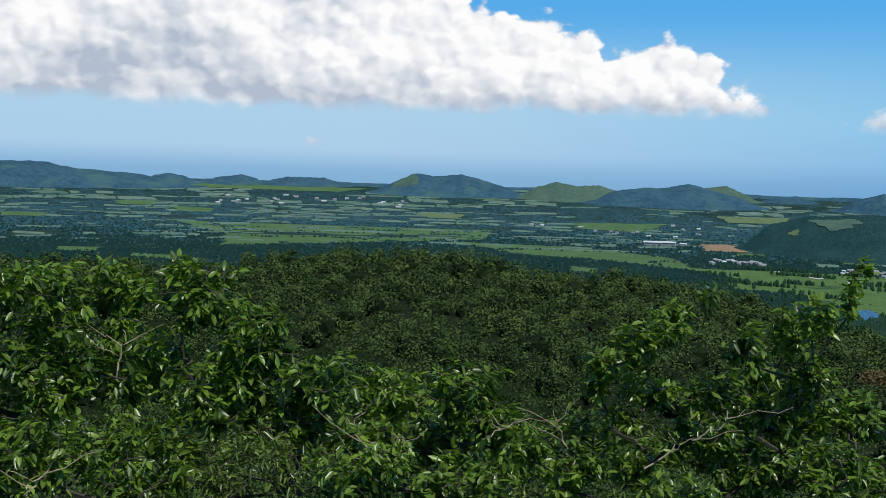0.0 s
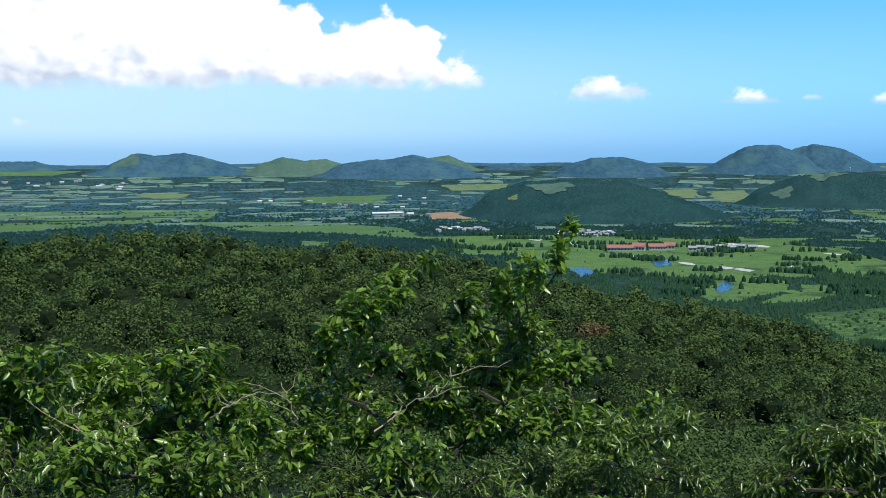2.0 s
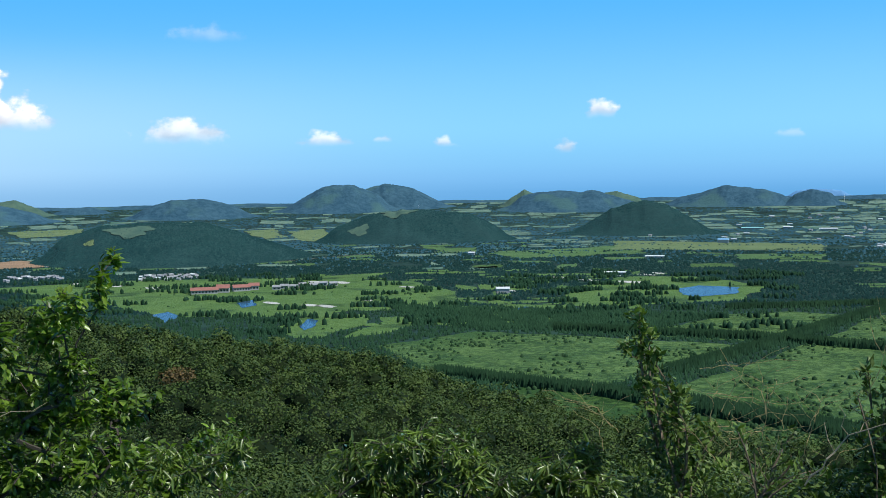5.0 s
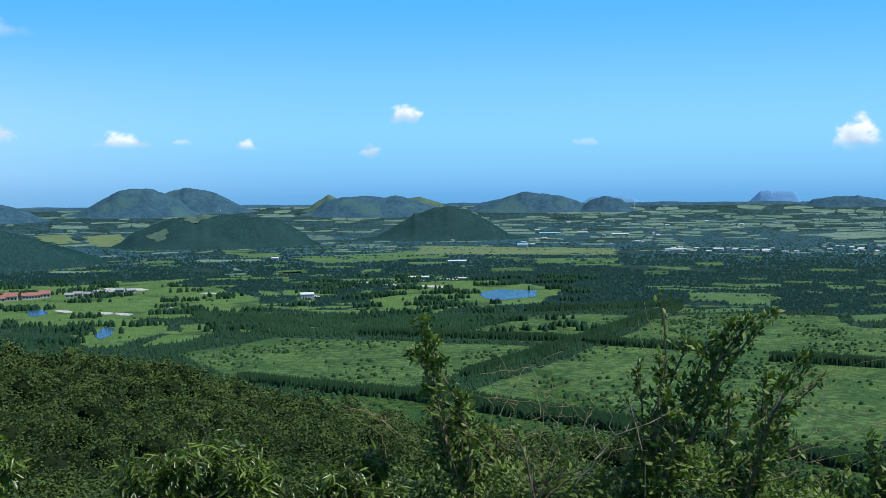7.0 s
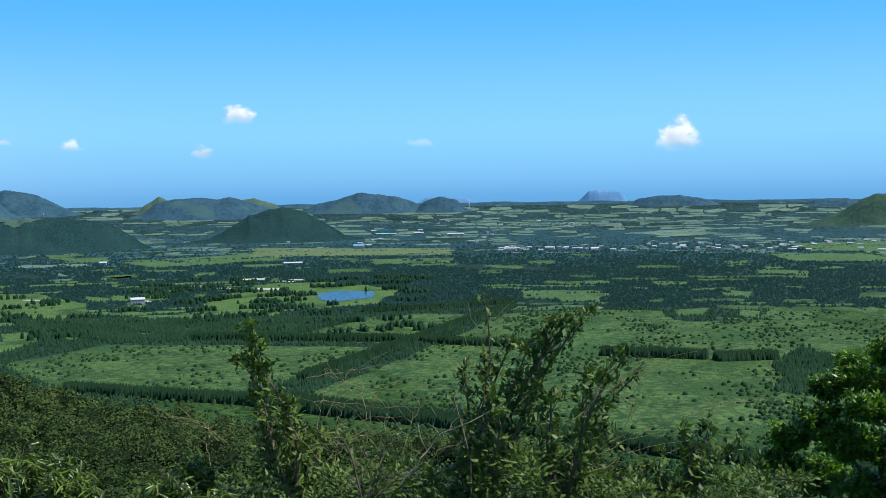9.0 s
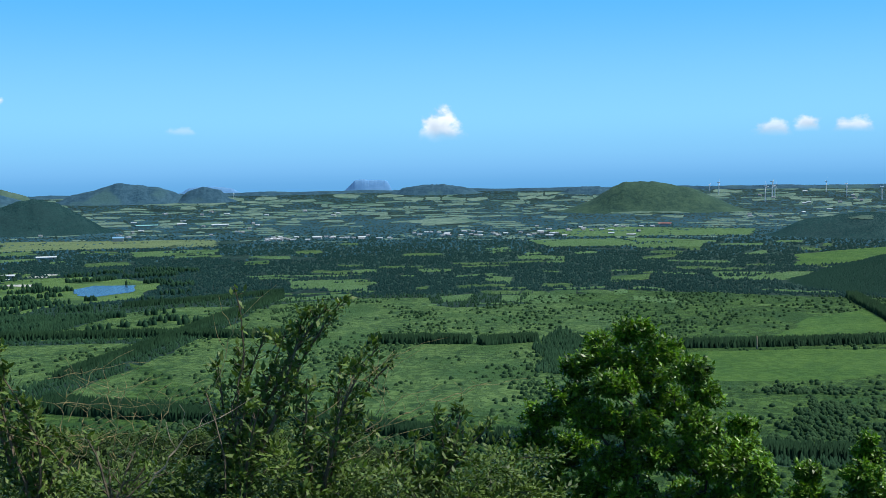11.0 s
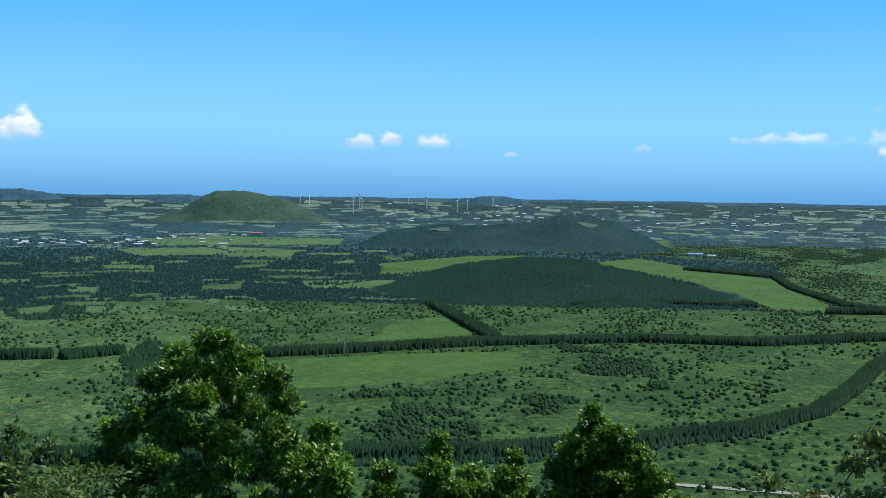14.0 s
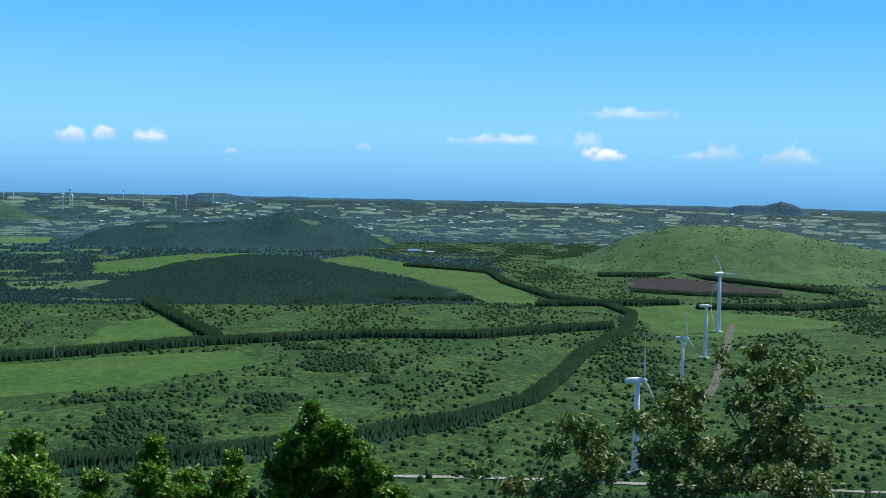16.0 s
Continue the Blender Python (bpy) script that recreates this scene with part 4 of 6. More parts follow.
for azs, hr, reach, crest, mat, depth in HILLS:
    free &= ~((ta > azs[0]) & (ta < azs[-1]) & (np.abs(tr - hr) < np.interp(ta, azs, reach) * 0.85))
thin = fbm(tx / 520, ty / 520, 9) + 0.5 * fbm(tx / 150, ty / 150, 10)
free &= thin > np.where(tr > 2400, -0.6, -0.75)
golf = (ta > 10) & (ta < 60) & (tr > 1050) & (tr < 1750)
free &= ~(golf & (rng.uniform(0, 1, len(tx)) < 0.2))
ta, tr, tx, ty = ta[free], tr[free], tx[free], ty[free]
# with range, trees coloured with haze take over from darker ones
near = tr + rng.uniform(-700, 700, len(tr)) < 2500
for name, sel, mat in (("plain_wood", near & (tr < 1250), "pine"), ("plain_wood", near & (tr >= 1250), "mid_tree"), ("far_wood", ~near, "hazy_tree")):
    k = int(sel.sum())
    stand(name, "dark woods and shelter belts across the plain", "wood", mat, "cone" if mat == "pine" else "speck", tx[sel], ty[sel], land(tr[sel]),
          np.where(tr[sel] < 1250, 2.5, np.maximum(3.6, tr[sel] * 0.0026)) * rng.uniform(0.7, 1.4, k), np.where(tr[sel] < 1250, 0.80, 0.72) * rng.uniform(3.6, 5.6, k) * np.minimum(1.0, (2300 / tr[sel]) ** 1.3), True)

# shrubs dotted over the meadows
sx, sy = [], []
for kind, poly in OPEN:
    if kind not in ("meadow", "pale_meadow", "lush", "green"):
        continue
    lo, hi = poly.min(0), poly.max(0)
    k = int((hi[0] - lo[0]) * (hi[1] - lo[1]) / {"meadow": 11, "pale_meadow": 14, "lush": 900, "green": 160}[kind])
    x, y = rng.uniform(lo[0], hi[0], k), rng.uniform(lo[1], hi[1], k)
    keep = inside(poly, x, y) & (fbm(x / 120, y / 120, 12) + rng.uniform(-0.7, 0.7, k) > (0.2 if kind == "meadow" else 0.42 if kind == "pale_meadow" else 0.75))
    sx.append(x[keep])
    sy.append(y[keep])
sx, sy = np.concatenate(sx), np.concatenate(sy)
free = np.ones(len(sx), bool)
for kind, poly in OPEN:
    if kind in ("lush", "water", "ploughed"):
        free &= ~inside(poly, sx, sy)
sx, sy = sx[free], sy[free]
k = len(sx)
size = 0.7 + 3.5 * rng.uniform(0, 1, k) ** 2.6
tall = size * rng.uniform(0.5, 0.9, k)
for sel, shape in ((size > 2.3, "round"), (size <= 2.3, "speck")):
    stand("meadow_shrubs", "scattered dark green shrubs on the meadows", "shrubs", "scrub", shape, sx[sel], sy[sel], land(np.hypot(sx[sel], sy[sel])), size[sel], tall[sel], True)

# groups of trees on the golf course
gx, gy = [], []
for k in range(150):
    az_c, r_c = random.choice([random.uniform(13, 36), random.uniform(38, 54)]), random.uniform(1050, 1740)
    x, y = polar(az_c, r_c)
    for i in range(random.randint(6, 30)):
        gx.append(x + random.gauss(0, 13) * cos(radians(az_c)))
        gy.append(y + random.gauss(0, 5) - 0.5 * (gx[-1] - x))
gx, gy = np.array(gx), np.array(gy)
free = np.ones(len(gx), bool)
for kind, poly in OPEN:
    if kind == "water":
        free &= ~inside(poly, gx, gy)
gx, gy = gx[free], gy[free]
k = len(gx)
stand("golf_trees", "small groups of dark trees on the golf course", "trees", "pine", "round", gx, gy, land(np.hypot(gx, gy)), rng.uniform(3.5, 6, k), rng.uniform(5, 8, k), True)

# trees on the wooded hills
for h_index, (azs, hr, reach, crest, mat, depth) in enumerate(HILLS):
    if mat not in ("wood_hill", "mid_hill", "grass_hill") or hr > 3800:
        continue
    wooded = mat in ("wood_hill", "mid_hill")
    k = int((azs[-1] - azs[0]) * depth * (0.6 if hr < 2000 else 0.3)) * (10 if wooded else 2)
    a, v = rng.uniform(azs[0], azs[-1], k), rng.uniform(-0.98, 0.2, k)
    keep = np.ones(k, bool) if wooded else fbm(a / 1.2, v / 0.5, 4) + rng.uniform(-0.6, 0.6, k) > 0.1
    for az_0, az_1, v_0, v_1, which in PATCHES:
        if which == h_index:
            keep &= (((a - (az_0 + az_1) / 2) / (az_1 - az_0)) ** 2 + ((v - (v_0 + v_1) / 2) / (v_1 - v_0)) ** 2 > 0.25) | (rng.uniform(0, 1, k) < 0.22)
    a, v = a[keep], v[keep]
    k = len(a)
    rr = hr + v * np.interp(a, azs, reach)
    g = land(rr) - 3
    z = g + np.maximum(np.interp(a, azs, crest) - g, 0.5) * slope(v)
    x, y = polar(a, rr)
    if wooded:
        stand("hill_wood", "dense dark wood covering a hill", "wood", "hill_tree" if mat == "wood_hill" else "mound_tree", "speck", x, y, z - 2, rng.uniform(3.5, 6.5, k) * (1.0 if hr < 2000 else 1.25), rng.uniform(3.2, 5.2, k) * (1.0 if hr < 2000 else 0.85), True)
    else:
        stand("hill_shrubs", "dark shrubs dotted over a grassy hill", "shrubs", "scrub" if mat == "grass_hill" else "mid_tree", "round", x, y, z - 0.4, rng.uniform(1.2, 3.6, k) * hr / 1830, rng.uniform(0.8, 2.2, k), True)

# ---- tracks and sand bunkers ----
def ribbon(name, label, category, mat, line, width, lift):
    pts = [Vector((*polar(az_p, r_p), 0)) for az_p, r_p in line]
    fine = []
    for p0, p1 in zip(pts, pts[1:]):
        fine += [p0.lerp(p1, k / 6) for k in range(6)]
    fine.append(pts[-1])
    bm = bmesh.new()
    rows = []
    for i, q in enumerate(fine):
        d = (fine[min(i + 1, len(fine) - 1)] - fine[max(i - 1, 0)]).normalized()
        side = Vector((-d.y, d.x, 0)) * width * 0.5 * random.uniform(0.8, 1.15)
        z = float(land(q.length)) + lift
        rows.append([bm.verts.new((q.x + s * side.x, q.y + s * side.y, z)) for s in (-1, 1)])
    for r0, r1 in zip(rows, rows[1:]):
        f = bm.faces.new((r0[0], r1[0], r1[1], r0[1]))
        f.normal_update()
        if f.normal.z < 0:
            f.normal_flip()
    tagged(part(name, bm, mat, None), label, category, kind="structure")


ribbon("road", "pale narrow road crossing the meadow", "road", "pale_road", [(97, 516), (99.3, 518), (103.8, 519), (108.2, 520), (111.7, 522), (116.8, 531), (126, 556)], 4.5, 0.5)
ribbon("track", "grey gravel service track between wind turbines", "track", "track", [(114.6, 707), (115.0, 734), (115.6, 794), (115.9, 894), (116.1, 972), (116.3, 1108), (116.4, 1180)], 7, 0.5)
ribbon("track", "pale dirt track through grassland", "track", "track", [(116.4, 700), (118.5, 735), (123, 770)], 3.5, 0.5)
ribbon("road", "pale road along the edge of the woods", "road", "track", [(27.0, 2050), (30.5, 2180), (35.0, 2300), (38.5, 2260)], 7, 0.7)
for az_b, r_b, size in [(22.5, 1520, 9), (24.3, 1395, 11), (28.6, 1290, 8), (29.4, 1275, 9), (31.5, 1330, 6), (26.6, 1330, 9), (28.9, 1600, 9), (30.2, 1580, 10), (33.6, 1490, 8),
                        (41.7, 1600, 12), (43.0, 1560, 10), (44.2, 1640, 9), (45.2, 1530, 13), (46.0, 1650, 10), (46.5, 1680, 8), (18.9, 1640, 9), (20.8, 1580, 11), (17.2, 1700, 9), (38.8, 1420, 9)]:
    x, y = polar(az_b, r_b)
    pts = [(x + cos(k * pi / 5) * size * random.uniform(0.7, 1.3), y + sin(k * pi / 5) * size * 2.0 * random.uniform(0.7, 1.2)) for k in range(10)]
    tagged(sheet("sand_bunker", pts, "sand", 0.55), "pale sand bunker on a golf fairway", "bunker", kind="structure")


# ---- wind turbines ----
def tube(bm, rings, sides=16, cap=True):
    """Skin round a list of (centre, radius, axis x, axis y)."""
    loops = []
    for c, rad_x, rad_y, ax, ay in rings:
        loops.append([bm.verts.new(c + ax * (rad_x * cos(2 * pi * i / sides)) + ay * (rad_y * sin(2 * pi * i / sides))) for i in range(sides)])
    for l0, l1 in zip(loops, loops[1:]):
        for i in range(sides):
            f = bm.faces.new((l0[i], l0[(i + 1) % sides], l1[(i + 1) % sides], l1[i]))
            f.smooth = True
    if cap:
        bm.faces.new(loops[0][::-1])
        bm.faces.new(loops[-1])
    bmesh.ops.recalc_face_normals(bm, faces=bm.faces[:])


EX, EY, EZ = Vector((1, 0, 0)), Vector((0, 1, 0)), Vector((0, 0, 1))


def turbine(label, az_p, r_p, hub_h, blade, face, spin, group, sides=16, pad=True):
    """face: azimuth towards which the rotor looks; spin: turn of the rotor in degrees."""
    x, y = polar(az_p, r_p)
    root = tagged(new("wind_turbine"), label, "wind turbine", group)
    root.location, root.rotation_euler = (x, y, float(land(r_p))), (0, 0, -radians(face))
    bm = bmesh.new()
    tube(bm, [(EZ * (hub_h * f), hub_h * q, hub_h * q, EX, EY) for f, q in ((-0.02, 0.042), (0.0, 0.042), (0.5, 0.033), (0.97, 0.024))], sides)
    part("tower", bm, "white", root)
    bm = bmesh.new()
    s = hub_h / 46
    tube(bm, [(Vector((0, yy * s, hub_h)), rx * s, rz * s, EX, EZ) for yy, rx, rz in ((-6.4, 0.8, 0.9), (-6.0, 1.3, 1.4), (0.0, 1.6, 1.7), (2.2, 1.3, 1.4), (2.6, 0.9, 1.0))], sides)
    part("nacelle", bm, "white", root)
    bm = bmesh.new()
    tube(bm, [(Vector((0, yy * s, hub_h)), q * s, q * s, EX, EZ) for yy, q in ((2.6, 1.1), (3.6, 1.25), (4.5, 0.8), (4.9, 0.2))], sides)
    part("rotor_hub", bm, "white", root)
    for k in range(3):
        a = radians(spin + 120 * k)
        out, side = Vector((sin(a), 0, cos(a))), Vector((cos(a), 0, -sin(a)))
        bm = bmesh.new()
        tube(bm, [(Vector((0, 3.6 * s, hub_h)) + out * (blade * f) + side * (blade * 0.012 * f), blade * c, blade * c * 0.32, side, EY)
                  for f, c in ((0.03, 0.022), (0.12, 0.030), (0.22, 0.050), (0.5, 0.034), (0.8, 0.020), (0.97, 0.010), (1.0, 0.003))], 8)
        part("blade", bm, "white", root)
    if pad:
        bm = bmesh.new()
        tube(bm, [(EZ * z, q * s, q * s, EX, EY) for z, q in ((-0.6, 4.2), (0.55, 4.2), (0.6, 3.9))], 24)
        part("foundation", bm, "concrete", root, "round concrete foundation")


NEAR_T = "row of wind turbines on the meadow"
turbine("white wind turbine standing beside a gravel track", 111.8, 542, 46, 21, 180, -3, NEAR_T)
turbine("white wind turbine standing beside a gravel track", 114.0, 770, 37.5, 19, 187, -15, NEAR_T)
turbine("white wind turbine standing beside a gravel track", 115.1, 935, 43, 21, 192, 20, NEAR_T)
turbine("tall white wind turbine on the meadow", 115.7, 1112, 57, 22, 155, 328, NEAR_T)
FAR_T = "wind farm near the coast"
for az_p, r_p, hub_h, spin in [(80.25, 4445, 47, 10), (79.8, 4560, 30, 70), (82.5, 4090, 54, 25), (82.83, 4327, 57, 50), (82.95, 4250, 45, 95), (85.36, 4540, 41, 0), (86.3, 4300, 47, 80),
                               (87.9, 4140, 46, 30), (88.42, 4260, 49, 60), (89.74, 4475, 40, 110)]:
    turbine("small white wind turbine far off near the coast", az_p, r_p, hub_h, hub_h * 0.42, 190 + random.uniform(-15, 15), spin, FAR_T, 8, False)
for az_p, r_p, hub_h, spin in [(29.51, 4420, 22, 0), (31.55, 4420, 18, 40), (33.24, 4500, 16, 70), (34.3, 4480, 16, 20), (52.82, 4600, 20, 15), (54.72, 4640, 22, 50), (55.53, 4600, 20, 90)]:
    turbine("small white wind turbine far off near the coast", az_p, r_p, hub_h, hub_h * 0.5, 120 + random.uniform(-20, 20), spin, FAR_T, 8, False)


# ---- buildings ----
def gable(name, label, x, y, z, long, deep, wall_h, roof_h, turn, roof_mat, group="", wall_mat="wall", windows=0):
    root = tagged(new(name), label, "building", group)
    root.location, root.rotation_euler = (x, y, z), (0, 0, turn)
    a, b = long / 2, deep / 2
    bm = bmesh.new()
    lo = [bm.verts.new((sx * a, sy * b, -1.5)) for sx, sy in ((-1, -1), (1, -1), (1, 1), (-1, 1))]
    hi = [bm.verts.new((sx * a, sy * b, wall_h)) for sx, sy in ((-1, -1), (1, -1), (1, 1), (-1, 1))]
    for i in range(4):
        bm.faces.new((lo[i], lo[(i + 1) % 4], hi[(i + 1) % 4], hi[i]))
    p0, p1 = bm.verts.new((-a, 0, wall_h + roof_h * 0.9)), bm.verts.new((a, 0, wall_h + roof_h * 0.9))
    bm.faces.new((hi[0], p0, hi[3]))
    bm.faces.new((hi[1], hi[2], p1))
    part("wall", bm, wall_mat, root)
    bm = bmesh.new()
    o, t = 0.06 * deep + 0.2, 0.25
    prof = [(-b - o, wall_h - 0.15), (0, wall_h + roof_h), (b + o, wall_h - 0.15), (b + o, wall_h - 0.15 + t), (0, wall_h + roof_h + t), (-b - o, wall_h - 0.15 + t)]
    e0 = [bm.verts.new((-a - o, q, h)) for q, h in prof]
    e1 = [bm.verts.new((a + o, q, h)) for q, h in prof]
    for i in range(6):
        bm.faces.new((e0[i], e0[(i + 1) % 6], e1[(i + 1) % 6], e1[i]))
    bm.faces.new((e0[0], e0[5], e0[4], e0[1]))
    bm.faces.new((e0[1], e0[4], e0[3], e0[2]))
    bm.faces.new((e1[0], e1[1], e1[4], e1[5]))
    bm.faces.new((e1[1], e1[2], e1[3], e1[4]))
    bmesh.ops.recalc_face_normals(bm, faces=bm.faces[:])
    part("roof", bm, roof_mat, root)
    for k in range(windows):
        bm = bmesh.new()
        wx = -a + (k + 0.5) * long / windows
        bmesh.ops.create_cube(bm, size=1.0, matrix=Matrix.Translation((wx, -b, wall_h * 0.55)) @ Matrix.Diagonal((long / windows * 0.5, 0.16, wall_h * 0.42, 1)))
        part("window", bm, "glass", root)
    return root


def facing(az_p):
    return -radians(az_p)


def put_house(label, az_p, r_p, long, deep, wall_h, roof_h, roof_mat, group="", turn=0.0, windows=0, wall_mat="wall", name="house"):
    x, y = polar(az_p, r_p)
    return gable(name, label, x, y, float(land(r_p)), long, deep, wall_h, roof_h, facing(az_p) + turn, roof_mat, group, wall_mat, windows)


# the golf resort with its red roofs
RES = "golf resort"
put_house("long pale resort wing under a red tiled roof", 23.25, 1480, 34, 15, 4.8, 3.4, "red_roof", RES, 0.05, 8, name="resort_building")
put_house("pale resort hall under a red tiled roof", 24.2, 1488, 16, 16, 6.2, 4.2, "red_roof", RES, -0.1, 4, name="resort_building")
put_house("pale resort wing under a red tiled roof", 25.1, 1500, 22, 14, 5.2, 3.4, "red_roof", RES, 0.15, 6, name="resort_building")
put_house("pale resort lodge under a red tiled roof", 25.75, 1510, 13, 13, 6.0, 3.6, "red_roof", RES, 0.0, 3, name="resort_building")
for az_p, r_p in [(26.9, 1500), (27.3, 1515), (27.8, 1505), (28.2, 1530), (28.8, 1520), (29.3, 1545), (29.8, 1535)]:
    put_house("small grey-roofed lodge beside the golf course", az_p, r_p, 11, 8, 4, 2.2, "grey_roof", RES, random.uniform(-0.5, 0.5), 2)
for az_0, az_1, r_p, k in [(13.8, 16.5, 1825, 24), (20.1, 23.0, 1745, 26)]:
    for i in range(k):
        put_house("small villa with a grey roof in a dense settlement", az_0 + (az_1 - az_0) * (i + random.uniform(-0.4, 0.4)) / k, r_p + random.uniform(-40, 50), random.uniform(4.5, 7.5), 5, 2.6, 1.6,
                  random.choice(["grey_roof", "grey_roof", "grey_roof", "white_roof"]), "villa settlement", random.uniform(-0.6, 0.6))
# sheds, greenhouses and farms
for label, az_p, r_p, long, deep, wall_h, mat in [
        ("long white shed among trees", 10.9, 2215, 34, 20, 6, "white_roof"), ("long white shed among trees", 11.7, 2230, 26, 18, 6, "white_roof"), ("small white shed among trees", 12.4, 2215, 12, 12, 5, "white_roof"),
        ("blue-roofed warehouse among fields", 49.8, 2600, 24, 14, 8, "blue_roof"), ("long low white greenhouse", 46.4, 2005, 32, 14, 4, "white_roof"), ("long low white greenhouse", 44.4, 1662, 30, 12, 3.5, "white_roof"),
        ("long low teal greenhouse", 51.2, 3290, 60, 25, 4, "teal_roof"), ("long white warehouse among fields", 54.8, 3220, 46, 20, 5, "white_roof"), ("long white warehouse among fields", 52.9, 3300, 26, 18, 5, "white_roof"),
        ("pale farm house by the trees", 38.6, 1390, 16, 9, 6, "white_roof"), ("small white house among trees", 37.0, 2132, 12, 9, 5, "white_roof"),
        ("red-roofed building among fields", 77.6, 2920, 30, 20, 6, "red_roof"), ("blue-roofed shed among meadows", 100.1, 2205, 26, 14, 4, "blue_roof"),
        ("small blue-roofed shed among meadows", 100.9, 2190, 14, 10, 3, "white_roof"), ("white hall in a far village", 59.7, 2455, 20, 12, 5, "white_roof"), ("white hall in a far village", 62.0, 2408, 16, 10, 5, "white_roof")]:
    put_house(label, az_p, r_p, long, deep, wall_h, wall_h * 0.35, mat, turn=random.uniform(-0.15, 0.15), name="shed")
for az_0, az_1, r_0, r_1, k in [(56.5, 63.5, 2380, 2560, 26), (64, 72, 2380, 2700, 26), (70.5, 77, 2380, 2900, 26), (-12.5, -2, 3680, 4150, 26), (81, 98, 3300, 4600, 60), (98, 121, 3300, 4650, 70), (45, 62, 2700, 4000, 26), (4, 14, 2600, 3200, 14)]:
    for i in range(k):
        az_p, r_p = random.uniform(az_0, az_1), random.uniform(r_0, r_1)
        s = max(0.8, r_p / 3600)
        put_house(*random.choice([("small white-roofed house far off", az_p, r_p, 12 * s, 8 * s, 4 * s, 1.6 * s, "white_roof"), ("small white-roofed house far off", az_p, r_p, 16 * s, 8 * s, 3.5 * s, 1.2 * s, "white_roof"),
                                  ("small grey-roofed house far off", az_p, r_p, 10 * s, 8 * s, 4 * s, 2.2 * s, "grey_roof")]), group="far village houses", turn=random.uniform(-0.7, 0.7))

# the bare pale trunk that stands out in a pine belt
bm = bmesh.new()
tube(bm, [(EZ * h, q, q, EX, EY) for h, q in ((-0.5, 0.8), (3, 0.7), (7, 0.55), (10.5, 0.3))], 8)
post = part("dead_tree", bm, "dead", None)
post.location = (*polar(82.15, 876), 0)
tagged(post, "pale bare dead trunk in a dark pine belt", "dead tree")

# ---- the wood on the hillside ----
def clumped_crowns(x, y, z, radius, per_tree, leaf):
    """Broadleaf crowns: each a handful of rounded clumps covered in small leaf sprays. Returns vertices and triangles."""
    n_tree = len(x)
    blobs = 7
    ba = rng.uniform(0, 2 * pi, (n_tree, blobs))
    bd = radius[:, None] * rng.uniform(0.25, 0.75, (n_tree, blobs))
    bz = radius[:, None] * rng.uniform(-0.15, 0.6, (n_tree, blobs))
    bd[:, 0], bz[:, 0] = 0, radius * 0.65
    br = radius[:, None] * rng.uniform(0.34, 0.55, (n_tree, blobs))
    pick = rng.integers(0, blobs, (n_tree, per_tree))
    rows = np.arange(n_tree)[:, None]
    d = rng.normal(size=(n_tree, per_tree, 3))
    d[..., 2] = np.abs(d[..., 2]) * 1.1 - 0.25
    d /= np.linalg.norm(d, axis=-1, keepdims=True)
    c = np.stack([x[:, None] + (np.cos(ba) * bd)[rows, pick], y[:, None] + (np.sin(ba) * bd)[rows, pick], z[:, None] + bz[rows, pick]], -1)
    p = (c + d * (br[rows, pick] * rng.uniform(0.75, 1.15, (n_tree, per_tree)))[..., None]).reshape(-1, 3)
    nrm = (d + rng.normal(0, 0.3, d.shape) + np.array([0, 0, 0.35])).reshape(-1, 3)
    nrm /= np.linalg.norm(nrm, axis=-1, keepdims=True)
    t = np.cross(nrm, rng.normal(size=nrm.shape))
    t /= np.linalg.norm(t, axis=-1, keepdims=True) + 1e-9
    b = np.cross(nrm, t)
    size = (np.repeat(leaf, per_tree) * rng.uniform(0.6, 1.3, len(p)))[:, None]
    tri = np.stack([p - t * size, p + t * size * 0.8 - b * size * 0.5, p + b * size * 0.9 + nrm * size * 0.2], 1)
    return tri.reshape(-1, 3), np.arange(len(p) * 3).reshape(-1, 3)


# solid dark bodies added inside the crowns as their inner shade
def cores(x, y, z, radius):
    bm = bmesh.new()
    bmesh.ops.create_icosphere(bm, subdivisions=1, radius=1.0)
    v = np.array([q.co[:] for q in bm.verts])
    f = np.array([[q.index for q in t.verts] for t in bm.faces])
    bm.free()
    V = v[None] * radius[:, None, None] * np.array([0.80, 0.80, 0.74]) * rng.uniform(0.85, 1.1, (len(x), len(v), 1)) + np.stack([x, y, z], -1)[:, None]
    return V.reshape(-1, 3), (f[None] + (np.arange(len(x)) * len(v))[:, None, None]).reshape(-1, 3)


def forest(name, label, az_0, az_1, r_0, r_1, gap, per_tree, leaf_share):
    line = np.arange(-r_1, r_1, gap)
    x, y = (c.ravel() + rng.uniform(-0.38, 0.38, c.size) * gap for c in np.meshgrid(line, line))
    a, r = np.degrees(np.arctan2(x, y)), np.hypot(x, y)
    keep = (a > az_0) & (a < az_1) & (r > r_0) & (r < r_1)
    x, y, a, r = x[keep], y[keep], a[keep], r[keep]
    k = len(x)
    rad = gap * rng.uniform(0.5, 0.85, k)
    z = hill_height(a, r) + CANOPY * np.clip(r / 120, 0.3, 1) - rad * 0.95 + rng.uniform(-1.9, 1.3, k) * np.clip(r / 120, 0.4, 1)
    v, f = clumped_crowns(x, y, z, rad, per_tree, r * leaf_share)
    root = tagged(new(name), label, "wood", kind="stuff")
    child_of(mesh_of("canopy", v, f, "crown"), root)
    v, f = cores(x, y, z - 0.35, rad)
    child_of(mesh_of("shade_core", v, f, "crown_core"), root)


forest("hillside_wood", "dense broadleaf wood on the rim of the hill", -27, 66, 120, 285, 5.5, 370, 0.0014)
